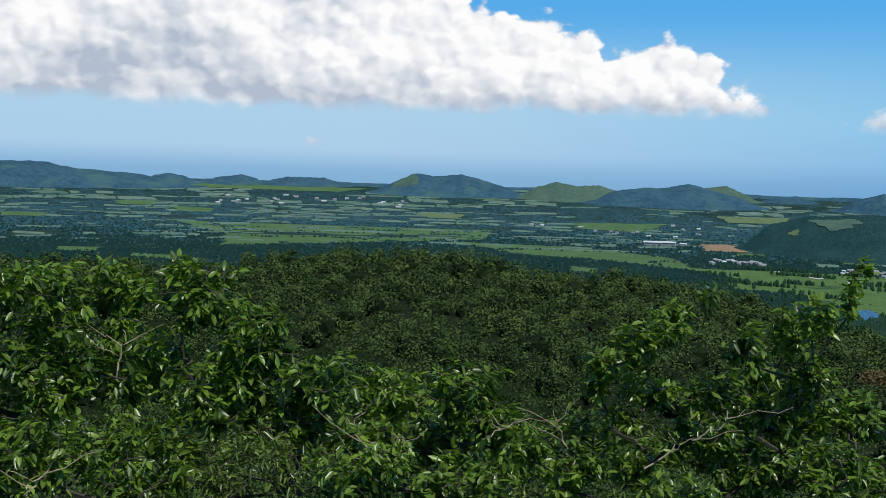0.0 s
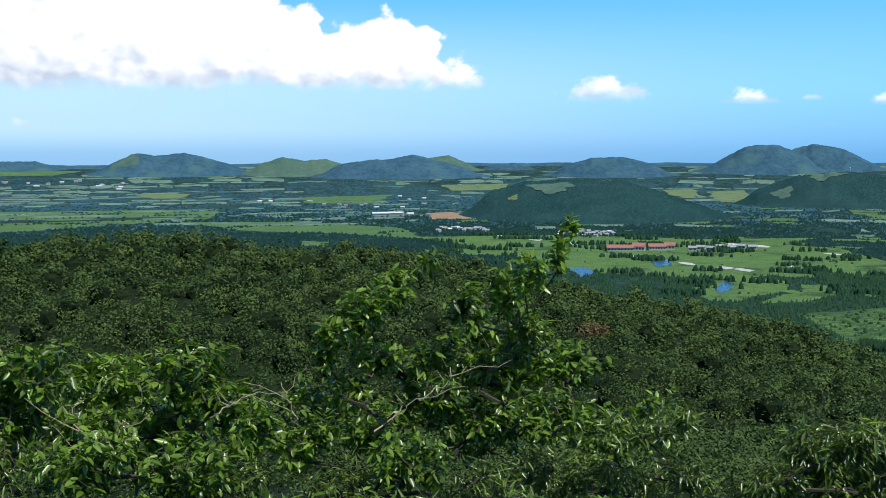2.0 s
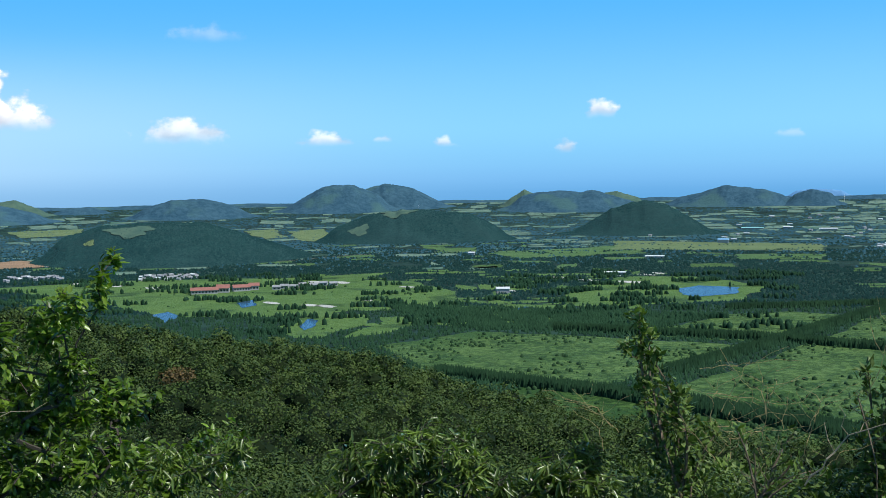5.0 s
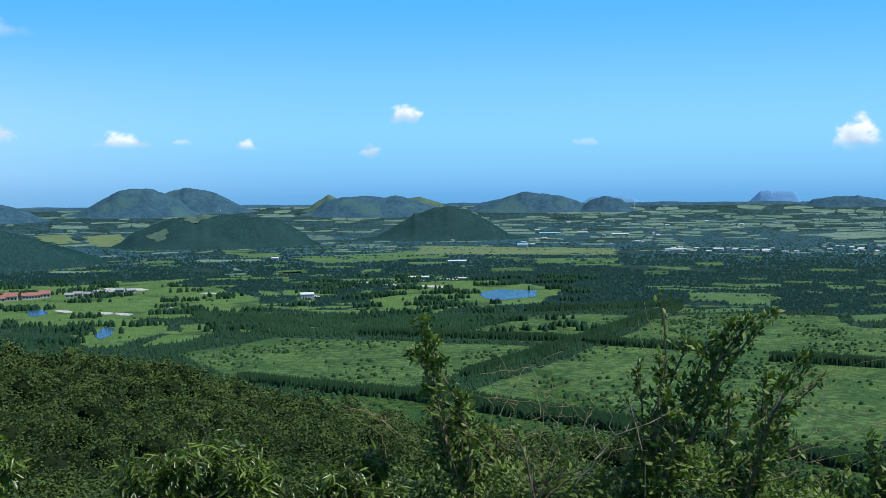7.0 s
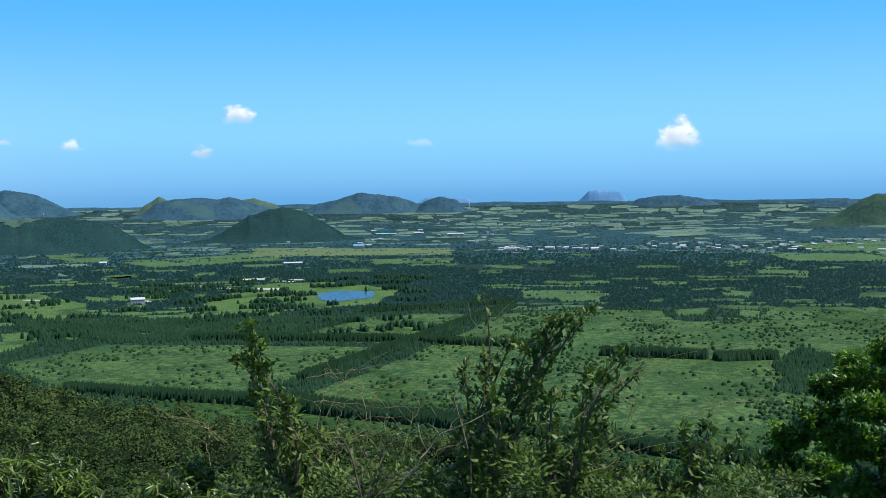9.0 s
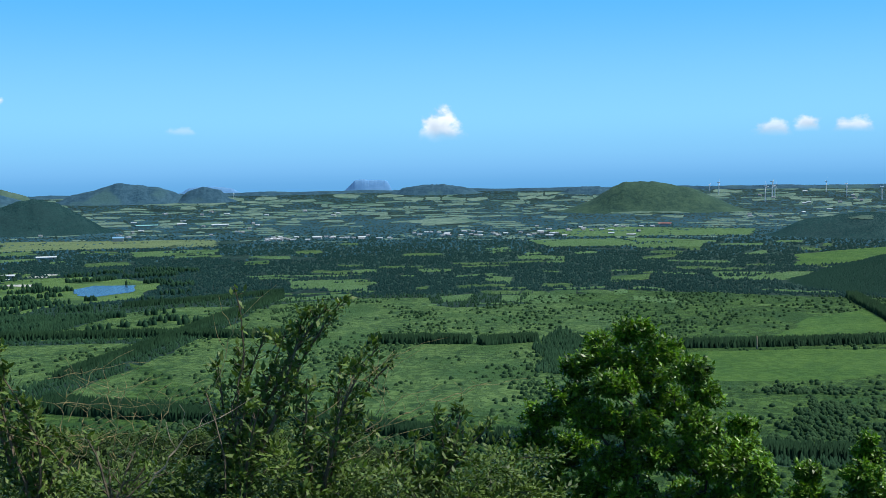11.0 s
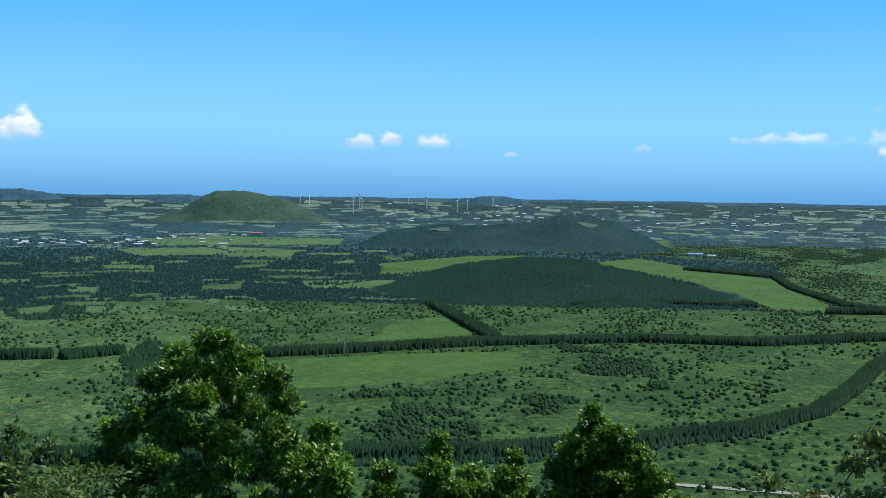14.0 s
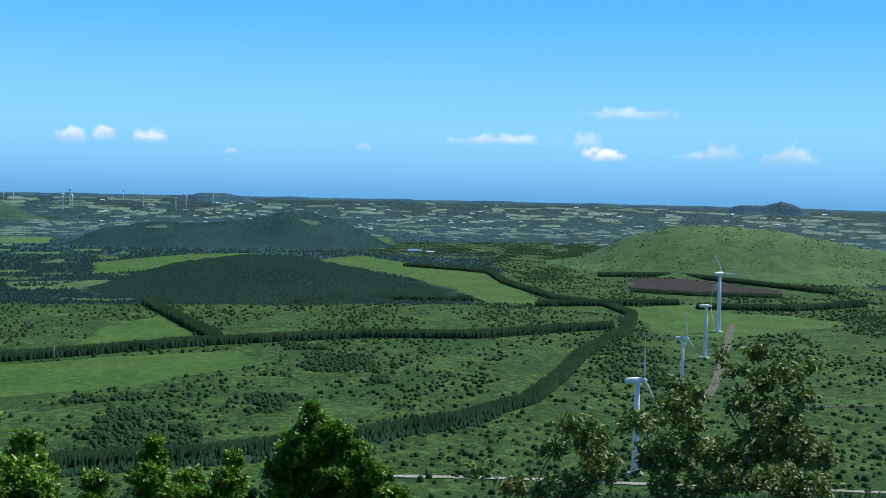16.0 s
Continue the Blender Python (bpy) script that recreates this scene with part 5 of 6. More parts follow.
forest("hillside_thicket", "dense low thicket on the slope below", -27, 75, 30, 120, 3.3, 290, 0.0020)


# one rusty crown among the green ones
x, y = (np.full(5, c) + rng.uniform(-2.4, 2.4, 5) for c in polar(22.2, 150.0))
z = np.full(5, EYE + 150.0 * tan(radians(-9.7))) + rng.uniform(-0.5, 0.3, 5)
v, f = clumped_crowns(x, y, z, np.full(5, 1.5), 150, np.full(5, 0.22))
tagged(mesh_of("dry_tree", v, f, "rust"), "rusty brown crown of a withered tree in the wood", "tree")


# ---- shrubs and small trees round the viewpoint ----
LEAVES = {  # length, width, fold, droop
    "leaf": (0.078, 0.036, 0.007, 0.026), "lance": (0.095, 0.019, 0.005, 0.026), "small_leaf": (0.044, 0.019, 0.003, 0.006),
    "olive_leaf": (0.075, 0.036, 0.010, 0.018), "rust": (0.060, 0.026, 0.004, 0.016), "spray": (0.075, 0.034, 0.004, 0.016)}


def stand_at(az_p, r_p):
    """A place at that bearing and distance from where the camera is when it looks that way."""
    bearings = [-row[1] for row in PATH]
    x, y = polar(az_p, r_p)
    return x + np.interp(az_p, bearings, [row[4] for row in PATH]), y + np.interp(az_p, bearings, [row[5] for row in PATH])


def leaf_mesh(points, ways, kind, scale):
    """Folded, drooping leaves at the points, growing along the ways."""
    length, width, fold, droop = LEAVES[kind]
    n_leaf = len(points)
    ways = ways / (np.linalg.norm(ways, axis=1, keepdims=True) + 1e-9)
    up = np.array([0, 0, 1.0]) + rng.normal(0, 0.35, (n_leaf, 3))
    side = np.cross(ways, up)
    side /= np.linalg.norm(side, axis=1, keepdims=True) + 1e-9
    nrm = np.cross(side, ways)
    s = (scale * rng.uniform(0.65, 1.25, n_leaf))[:, None]
    bend = rng.uniform(0.3, 1.7, (n_leaf, 1)) * droop

    def at(f, across, sink):
        return points + ways * (length * f) * s + side * (width * across) * s - nrm * (bend * f * f + sink) * s
    V = np.stack([points, at(0.28, -0.42, 0), at(0.30, 0, fold), at(0.28, 0.42, 0), at(0.66, -0.40, 0), at(0.68, 0, fold), at(0.66, 0.40, 0), at(1.0, 0, 0)], 1).reshape(-1, 3)
    f = np.array([[0, 2, 1], [0, 3, 2], [1, 2, 5], [1, 5, 4], [2, 3, 6], [2, 6, 5], [4, 5, 7], [5, 6, 7]])
    if kind in ("small_leaf", "spray"):
        V = np.stack([points, at(0.45, -0.5, 0), at(0.45, 0.5, 0), at(1.0, 0, 0)], 1).reshape(-1, 3)
        f = np.array([[0, 2, 1], [1, 2, 3]])
    return V, (f[None] + (np.arange(n_leaf) * (f.max() + 1))[:, None, None]).reshape(-1, 3)


def skeleton_to(targets, base, g):
    """Branches that reach all targets: each target grows from the nearest node already there. Returns nodes, parents."""
    nodes, parent = [base], [-1]
    order = np.argsort(np.linalg.norm(targets - base, axis=1))
    for i in order:
        p = targets[i]
        arr = np.array(nodes)
        away = np.linalg.norm(arr - p, axis=1) + 0.35 * np.maximum(arr[:, 2] - p[2], 0) * 2
        j = int(np.argmin(away))
        q = arr[j]
        hop = np.linalg.norm(p - q)
        steps = max(1, int(hop / 0.16))
        for k in range(1, steps + 1):
            f = k / steps
            bend = (np.array([0, 0, 1.0]) * 0.12 * hop * sin(f * pi) + g.normal(0, 0.035, 3) * hop) * (k < steps)
            nodes.append(q + (p - q) * f + bend)
            parent.append(j if k == 1 else len(nodes) - 2)
    return np.array(nodes), np.array(parent)


def branch_mesh(nodes, parent, thin, thick):
    """Four-sided tapering tubes along the skeleton."""
    load = np.ones(len(nodes))
    for i in range(len(nodes) - 1, 0, -1):
        load[parent[i]] += load[i]
    rad = np.clip(thin * load ** 0.40, thin, thick)
    i = np.arange(1, len(nodes))
    d = np.zeros_like(nodes)
    d[i] = nodes[i] - nodes[parent[i]]
    d[0] = d[1]
    d /= np.linalg.norm(d, axis=1, keepdims=True) + 1e-9
    a = np.cross(d, np.array([0.3, 0.5, 0.81]))
    a /= np.linalg.norm(a, axis=1, keepdims=True) + 1e-9
    b = np.cross(d, a)
    r = rad[:, None]
    V = np.stack([nodes + a * r, nodes + b * r, nodes - a * r, nodes - b * r], 1).reshape(-1, 3)
    low, up = parent[i][:, None] * 4, i[:, None] * 4
    k, n = np.arange(4)[None], (np.arange(4)[None] + 1) % 4
    return V, np.stack([low + k, low + n, up + n, up + k], -1).reshape(-1, 4)


def shrub(label, az_p, r_p, top_el, wide, kind, twigs=150, per_twig=22, tall=None, lean=(0, 0), bark="dark_bark", shape=1.0, scale=1.0, name="shrub", seed=None, hollow=0.55, tips=(), reach=0.17):
    """A leafy shrub whose top shows at that elevation. wide: half width in metres; tips: extra long shoots (sideways, above the top)."""
    g = np.random.default_rng(int(abs(az_p * 31 + r_p * 7)) + (seed or 0))
    cx, cy = stand_at(az_p, r_p)
    zg = float(hill_height(az_p, r_p))
    top = EYE - 0.06 * (az_p > 25) + r_p * tan(radians(top_el))
    tall = min(tall or 9.0, top - zg - 0.1)
    out = np.array([cos(radians(az_p)), -sin(radians(az_p)), 0.0])       # across the view
    base = np.array([cx - lean[0] * out[0], cy - lean[0] * out[1], zg - 0.1])
    mid = np.array([cx, cy, top - tall * 0.5])
    d = g.normal(size=(twigs, 3))
    d /= np.linalg.norm(d, axis=1, keepdims=True)
    d *= (g.uniform(hollow ** 3, 1, (twigs, 1))) ** (1 / 3)
    if kind != "small_leaf":      # leaves gather in tufts with dark gaps between
        heart = g.normal(size=(max(6, twigs // 11), 3))
        heart *= g.uniform(0.62, 0.98, (len(heart), 1)) / np.linalg.norm(heart, axis=1, keepdims=True)
        tuft = g.integers(0, len(heart), twigs)
        d = np.where(g.uniform(0, 1, (twigs, 1)) < 0.82, heart[tuft] + g.normal(0, 0.15, (twigs, 3)), d)
        d /= np.maximum(1.0, np.linalg.norm(d, axis=1, keepdims=True))
    lump = 1 + 0.16 * np.sin(d[:, :1] * 5 + g.uniform(0, 6)) * np.cos(d[:, 1:2] * 4 + g.uniform(0, 6))
    t = mid + d * lump * np.array([wide, wide, tall * 0.5])
    f = (t[:, 2] - (top - tall)) / tall
    squeeze = 1 - (shape - 1) * np.clip(f, 0, 1) if shape > 1 else 1.0
    t[:, :2] = mid[:2] + (t[:, :2] - mid[:2]) * np.reshape(squeeze, (-1, 1))
    t[:, :2] += out[:2] * (lean[1] * np.clip(f, 0, 1.2))[:, None]
    for side, above in tips:
        for q in (0.35, 0.7, 1.0):
            t = np.vstack([t, np.array([cx, cy, top - 0.15]) + out * side * q + np.array([0, 0, (above + 0.15) * q])])
    nodes, parent = skeleton_to(t, base, g)
    root = tagged(new(name), label, "tree" if "tree" in name else "shrub")
    v, fc = branch_mesh(nodes, parent, 0.0012 if kind == "small_leaf" else 0.0026 * scale, 0.014 if kind == "small_leaf" else 0.024)
    child_of(mesh_of("stem", v, fc, bark), root)
    # leaves along the outer twigs
    tip_ids = np.array([int(np.argmin(np.linalg.norm(nodes - q, axis=1))) for q in t])
    back = nodes[parent[tip_ids]]
    way = nodes[tip_ids] - back
    way /= np.linalg.norm(way, axis=1, keepdims=True) + 1e-9
    k = len(t) * per_twig
    which = np.repeat(np.arange(len(t)), per_twig)
    tufted = kind in ("leaf", "lance")
    along = g.uniform(-0.75 if tufted else -1.0, 0.15 if tufted else 0.35, k)[:, None] * reach
    swing = g.normal(0, 1, (k, 3))
    swing[:, 2] = swing[:, 2] * 0.6 - 0.1
    pts = nodes[tip_ids][which] + way[which] * along + swing * reach * (0.08 if tufted else 0.28)
    ways = way[which] * (0.35 if tufted else 0.7) + swing * 0.75 + np.array([0, 0, {"small_leaf": 0.3, "spray": 0.25}.get(kind, -0.55)])
    v, fc = leaf_mesh(pts, ways, kind, scale)
    child_of(mesh_of("foliage", v, fc, kind), root)


def bush(label, kind, bearing, r_p, shoots, twig_len=0.18, gap=0.05, leaves=5, scale=1.0, name="shrub", bark="dark_bark", bare=0.25, droop=0.0, thick=0.012, seed=0):
    """An open shrub of long crooked shoots with leafy side twigs. shoots: bearing and elevation of root and tip as seen from the viewpoint."""
    g = np.random.default_rng(900 + seed)
    bearings = [-row[1] for row in PATH]
    vx, vy, vz = (float(np.interp(bearing, bearings, [row[k] for row in PATH])) for k in (4, 5, 6))

    def spot(az_s, el_s, r_s):
        x, y = polar(az_s, r_s)
        return np.array([x + vx, y + vy, EYE + vz + r_s * tan(radians(el_s))])
    nodes, parent, pts, ways = [], [], [], []
    for az_0, el_0, az_1, el_1 in shoots:
        r_s = r_p + g.uniform(-0.3, 0.3) * min(1.0, r_p / 8)
        p0, p1 = spot(az_0, el_0, r_s), spot(az_1, el_1, r_s + g.uniform(-0.25, 0.25))
        length = np.linalg.norm(p1 - p0)
        k = max(4, int(length / 0.07))
        bow = g.normal(0, 0.05, 3) * length
        nodes.append(np.array([p0[0], p0[1], float(hill_height(az_0, r_s)) - 0.1]))
        parent.append(-1)
        last = len(nodes) - 1
        wander = np.zeros(3)
        for i in range(k + 1):
            f = i / k
            wander = wander * 0.8 + g.normal(0, 0.010, 3)
            p = p0 + (p1 - p0) * f + (bow + np.array([0, 0, 0.05 * length])) * sin(f * pi) + wander * (1 - f)
            nodes.append(p)
            parent.append(last)
            last = len(nodes) - 1
            if f < bare:
                continue
            for _ in range(int(g.uniform(0.2, 1.8) + 0.07 / gap)):
                d = g.normal(0, 1, 3) + (p1 - p0) / length * 0.9 + np.array([0, 0, 0.15])
                d /= np.linalg.norm(d)
                reach = twig_len * g.uniform(0.3, 1.15) * (1.08 - 0.72 * f ** 2)
                steps = max(2, int(reach / 0.05))
                prev = last
                for j in range(1, steps + 1):
                    q = p + d * reach * j / steps + np.array([0, 0, 0.06 * reach * (j / steps) ** 2]) + g.normal(0, 0.006, 3)
                    nodes.append(q)
                    parent.append(prev)
                    prev = len(nodes) - 1
                    for _ in range(leaves if j == steps else (leaves + 1) // 2):
                        pts.append(q + g.normal(0, 0.012, 3))
                        ways.append(d * 0.55 + g.normal(0, 0.62, 3) + np.array([0, 0, 0.25 - droop]))
    root = tagged(new(name), label, "shrub")
    nodes, parent = np.array(nodes), np.array(parent)
    v, fc = shoot_mesh(nodes, parent, 0.0016, thick)
    child_of(mesh_of("stem", v, fc, bark), root)
    v, fc = leaf_mesh(np.array(pts), np.array(ways), kind, scale)
    child_of(mesh_of("foliage", v, fc, kind), root)


def shoot_mesh(nodes, parent, thin, thick):
    """Tapering tubes along several skeletons whose roots have no parent."""
    load = np.ones(len(nodes))
    for i in range(len(nodes) - 1, 0, -1):
        if parent[i] >= 0:
            load[parent[i]] += load[i]
    rad = np.clip(thin * load ** 0.42, thin, thick)
    i = np.flatnonzero(parent >= 0)
    d = np.zeros_like(nodes) + np.array([0, 0, 1e-3])
    d[i] = nodes[i] - nodes[parent[i]]
    d /= np.linalg.norm(d, axis=1, keepdims=True) + 1e-9
    a = np.cross(d, np.array([0.8, 0.5, 0.1]))
    a /= np.linalg.norm(a, axis=1, keepdims=True) + 1e-9
    b = np.cross(d, a)
    r = rad[:, None]
    V = np.stack([nodes + a * r, nodes + b * r, nodes - a * r, nodes - b * r], 1).reshape(-1, 3)
    low, up = parent[i][:, None] * 4, i[:, None] * 4
    k, n = np.arange(4)[None], (np.arange(4)[None] + 1) % 4
    return V, np.stack([low + k, low + n, up + n, up + k], -1).reshape(-1, 4)


def twig(label, az_p, r_p, el_0, el_1, across, mat="dead", thick=0.0045, name="dead_branch"):
    """A bare crooked branch that rises between two elevations and leans across."""
    out = np.array([cos(radians(az_p)), -sin(radians(az_p)), 0.0])
    cx, cy = stand_at(az_p, r_p)
    p0 = np.array([cx, cy, EYE + r_p * tan(radians(el_0))])
    p1 = np.array([cx, cy, EYE + r_p * tan(radians(el_1))]) + out * across
    g = np.random.default_rng(int(az_p * 100 + 9000))
    k = 9
    main = [p0 + (p1 - p0) * i / k + g.normal(0, 0.009 if mat == "dead" else 0.006, 3) for i in range(k + 1)]
    nodes, parent = list(main), [-1] + list(range(k))
    for j in (4, 6, 7):
        q = main[j]
        for i in range(3):
            nodes.append(q + (p1 - p0) * 0.13 * (i + 1) + out * 0.05 * (i + 1) * (1 if j % 2 else -1) + g.normal(0, 0.012, 3))
            parent.append(j if i == 0 else len(nodes) - 2)
    v, f = branch_mesh(np.array(nodes), np.array(parent), thick * 0.3, thick)
    tagged(mesh_of(name, v, f, mat), label, "branch")


def leafy(label, kind, bearing, r_p, blobs, dense=1.0, leaves=9, scale=1.0, droop=0.6, seed=0, bark="dark_bark", thick=0.017, name="shrub", jitter=0.35):
    """A broadleaf shrub: stems from the ground fork into twigs that end in tufts of glossy leaves.
    blobs: masses of its crown as seen from the viewpoint: bearing, elevation, half width and half height in degrees."""
    g = np.random.default_rng(1500 + seed)
    bearings = [-row[1] for row in PATH]
    eye = np.array([np.interp(bearing, bearings, [row[k] for row in PATH]) for k in (4, 5, 6)]) + np.array([0, 0, EYE])
    hubs, tips, outs = [], [], []
    for az_b, el_b, half_w, half_h in blobs:
        r_b = r_p + g.uniform(-jitter, jitter)
        ahead = np.array([*polar(az_b, 1.0), 0.0])
        across = np.array([ahead[1], -ahead[0], 0.0])
        c = eye + ahead * r_b + np.array([0, 0, r_b * tan(radians(el_b))])
        rw, rh = r_b * radians(half_w), r_b * radians(half_h)
        k = max(6, int(dense * 1700 * rw * rh))
        d = g.normal(size=(k, 3))
        d *= g.uniform(0.12, 1, (k, 1)) ** 0.42 / np.linalg.norm(d, axis=1, keepdims=True)
        d *= 1 + 0.22 * np.sin(d[:, :1] * 6 + g.uniform(0, 6)) * np.cos(d[:, 2:] * 5 + g.uniform(0, 6))
        tips.append(c + across * d[:, :1] * rw + ahead * d[:, 1:2] * (rw + rh) / 2 + np.array([0, 0, 1.0]) * d[:, 2:] * rh)
        outs.append(across * d[:, :1] + ahead * d[:, 1:2] + np.array([0, 0, 1.0]) * (d[:, 2:] + 0.35))
        hubs.append(c - np.array([0, 0, 0.5 * rh]))
    tips, outs = np.concatenate(tips), np.concatenate(outs)
    mid_az = float(np.mean([q[0] for q in blobs]))
    fx, fy = polar(mid_az, r_p)
    foot = np.array([fx + eye[0], fy + eye[1], float(hill_height(mid_az, r_p)) - 0.1])
    nodes, parent = skeleton_to(np.vstack([np.array(hubs), tips]), foot, g)
    root = tagged(new(name), label, "tree" if "tree" in name else "shrub")
    v, fc = branch_mesh(nodes, parent, 0.0017, thick)
    child_of(mesh_of("stem", v, fc, bark), root)
    k = len(tips)
    ids = np.array([int(np.argmin(np.linalg.norm(nodes - q, axis=1))) for q in tips])
    grow = nodes[ids] - nodes[parent[ids]]
    grow /= np.linalg.norm(grow, axis=1, keepdims=True) + 1e-9
    axis = 0.5 * grow + 0.6 * outs + g.normal(0, 0.25, (k, 3)) + np.array([0, 0, 0.25])
    axis /= np.linalg.norm(axis, axis=1, keepdims=True) + 1e-9
    one = np.cross(axis, g.normal(size=(k, 3)))
    one /= np.linalg.norm(one, axis=1, keepdims=True) + 1e-9
    two = np.cross(axis, one)
    which = np.repeat(np.arange(k), leaves)
    n_leaf = len(which)
    phi = np.tile(np.arange(leaves) * 2.4, k) + g.normal(0, 0.3, n_leaf)
    spread = g.uniform(0.35, 1.35, n_leaf)
    pts = tips[which] - axis[which] * (g.uniform(0, 0.11, n_leaf) * scale)[:, None] + g.normal(0, 0.008, (n_leaf, 3))
    ways = axis[which] * np.cos(spread)[:, None] + (one[which] * np.cos(phi)[:, None] + two[which] * np.sin(phi)[:, None]) * np.sin(spread)[:, None]
    ways[:, 2] -= droop * g.uniform(0.2, 1.4, n_leaf)
    v, fc = leaf_mesh(pts, ways, kind, 0.8 * scale)
    child_of(mesh_of("foliage", v, fc, kind, True), root)


BROAD = "broadleaf shrub with glossy drooping green leaves"
STEMS = "open broadleaf shrub on dark crooked stems"
LANCE = "low shrub with narrow drooping light green leaves"
leafy(BROAD, "leaf", 0, 6.0, [(-26.5, -6.9, 3.0, 2.4), (-20.3, -6.7, 2.4, 2.1), (-16.5, -6.3, 2.4, 1.8), (-19.7, -10.3, 3.1, 2.5), (-25.5, -11.2, 3.2, 2.6), (-15.4, -10.1, 2.8, 2.3)], seed=1)
leafy(BROAD, "leaf", 0, 5.8, [(-12.4, -6.6, 2.3, 1.9), (-9.7, -8.8, 2.4, 2.2), (-6.3, -10.8, 2.3, 1.7), (-11.2, -11.6, 3.1, 2.2), (-7.2, -12.8, 2.2, 1.6)], seed=2)
leafy(BROAD, "leaf", 0, 5.9, [(-2.7, -11.6, 2.4, 1.6), (1.4, -11.2, 2.1, 1.8), (3.5, -13.0, 1.6, 1.4), (0.6, -13.6, 2.4, 1.8), (-3.4, -13.9, 2.2, 1.4)], seed=3)
leafy(BROAD, "leaf", 0, 5.0, [(-25.0, -15.0, 3.3, 2.4), (-20.2, -14.3, 3.2, 2.2), (-15.1, -14.8, 3.2, 2.2)], seed=4, scale=0.9)
leafy(LANCE, "lance", 0, 5.0, [(-9.4, -15.0, 3.2, 2.0), (-12.4, -16.6, 2.4, 1.6)], seed=5, scale=0.8)
leafy(BROAD, "leaf", 0, 5.1, [(-3.8, -15.4, 3.2, 1.9), (1.5, -15.9, 3.1, 1.8)], seed=6, scale=0.9)
leafy(BROAD, "leaf", 9.5, 4.3, [(-14.0, -19.0, 3.2, 2.0), (-8.4, -19.4, 3.2, 2.0), (-2.6, -19.4, 3.2, 2.0)], 1.7, seed=21, scale=0.8)
leafy(BROAD, "leaf", 9.5, 4.4, [(1.8, -19.2, 2.6, 1.8), (6.0, -19.6, 2.6, 1.8), (9.6, -19.2, 2.4, 1.6)], 1.7, seed=24, scale=0.8)
leafy(LANCE, "lance", 9.5, 4.4, [(13.0, -19.4, 2.6, 1.5), (19.6, -19.6, 3.0, 1.6)], 1.7, seed=22, scale=0.75)
leafy(BROAD, "leaf", 9.5, 4.5, [(23.6, -19.2, 2.4, 1.4), (27.6, -19.4, 2.8, 1.4), (16.2, -19.8, 2.2, 1.5)], 1.7, seed=23, scale=0.8)
leafy(STEMS, "leaf", 9.5, 6.5, [(9.8, -8.8, 1.6, 1.3), (12.0, -7.3, 1.5, 1.1), (8.2, -10.5, 0.9, 1.1), (11.0, -10.9, 1.6, 0.9), (13.8, -11.0, 1.3, 1.0), (12.8, -12.9, 1.3, 1.1), (13.6, -5.9, 0.9, 0.4), (10.2, -14.6, 1.5, 1.0), (8.9, -9.4, 1.2, 0.9), (10.8, -8.0, 1.3, 0.8), (9.4, -12.4, 1.2, 0.9), (14.6, -13.0, 1.2, 1.2)], 0.9, seed=7, thick=0.022)
leafy("broadleaf shrub with one tall leafy shoot", "leaf", 9.5, 6.5, [(15.8, -8.4, 1.3, 1.3), (17.7, -7.5, 1.2, 1.3), (19.1, -6.4, 1.3, 1.0), (20.6, -5.5, 0.6, 1.2), (21.0, -4.1, 0.35, 0.5), (17.5, -11.4, 2.9, 1.4), (21.0, -11.2, 2.2, 1.3),
      (16.1, -13.8, 2.6, 1.7), (20.0, -13.9, 2.1, 1.4), (16.6, -9.9, 1.4, 0.9), (18.9, -9.4, 1.3, 1.1), (14.8, -10.6, 1.0, 1.2)], 0.9, seed=8, thick=0.022)
leafy(BROAD, "leaf", 9.5, 5.6, [(4.8, -13.9, 1.5, 1.1), (6.6, -15.4, 1.4, 1.3), (7.8, -14.6, 1.4, 1.2), (12.6, -16.2, 2.3, 1.9)], seed=9, scale=0.9)
leafy(LANCE, "lance", 9.5, 5.2, [(3.0, -17.1, 3.2, 2.0), (9.0, -17.4, 2.5, 1.8), (16.6, -17.5, 2.8, 1.8)], seed=10, scale=0.8)
leafy(LANCE, "lance", 9.5, 6.6, [(24.3, -14.4, 2.6, 0.9), (26.9, -13.6, 1.0, 0.7), (23.5, -16.7, 3.0, 1.3), (19.5, -16.7, 2.1, 1.5), (27.4, -16.4, 1.6, 1.0)], 0.9, seed=11, droop=0.7)
for k, az_b in enumerate(range(-24, 25, 6)):
    leafy(BROAD, "leaf", 9.5, 7.4, [(az_b - 1.5, -14.2 + 0.5 * sin(az_b), 2.3, 1.7), (az_b + 1.6, -13.6 + 0.4 * cos(az_b * 2), 2.2, 1.5)], 0.65, seed=30 + k)
leafy(LANCE, "lance", 32.4, 6.6, [(31.6, -14.1, 1.8, 1.2), (33.2, -13.7, 1.5, 1.1), (35.5, -13.3, 2.2, 1.2), (36.9, -14.2, 1.6, 1.0), (33.4, -15.5, 3.2, 1.3), (37.9, -15.5, 1.8, 1.1), (29.6, -15.9, 1.6, 1.1)], 1.3, seed=12, scale=1.2, droop=0.8)
leafy(LANCE, "lance", 32.4, 6.4, [(41.7, -14.6, 1.2, 1.1), (43.1, -13.9, 1.2, 1.2), (42.8, -15.6, 2.4, 1.2), (40.2, -15.8, 1.5, 0.9)], 1.3, seed=13, scale=1.2, droop=0.8)
leafy("withered brown undergrowth among green shrubs", "rust", 9.5, 4.6, [(11.0, -18.8, 1.3, 0.7), (12.6, -19.0, 0.8, 0.5)], 0.9, 7, 0.7, 0.2, seed=40)
WIRY = "wiry shrub with sparse small leaves"
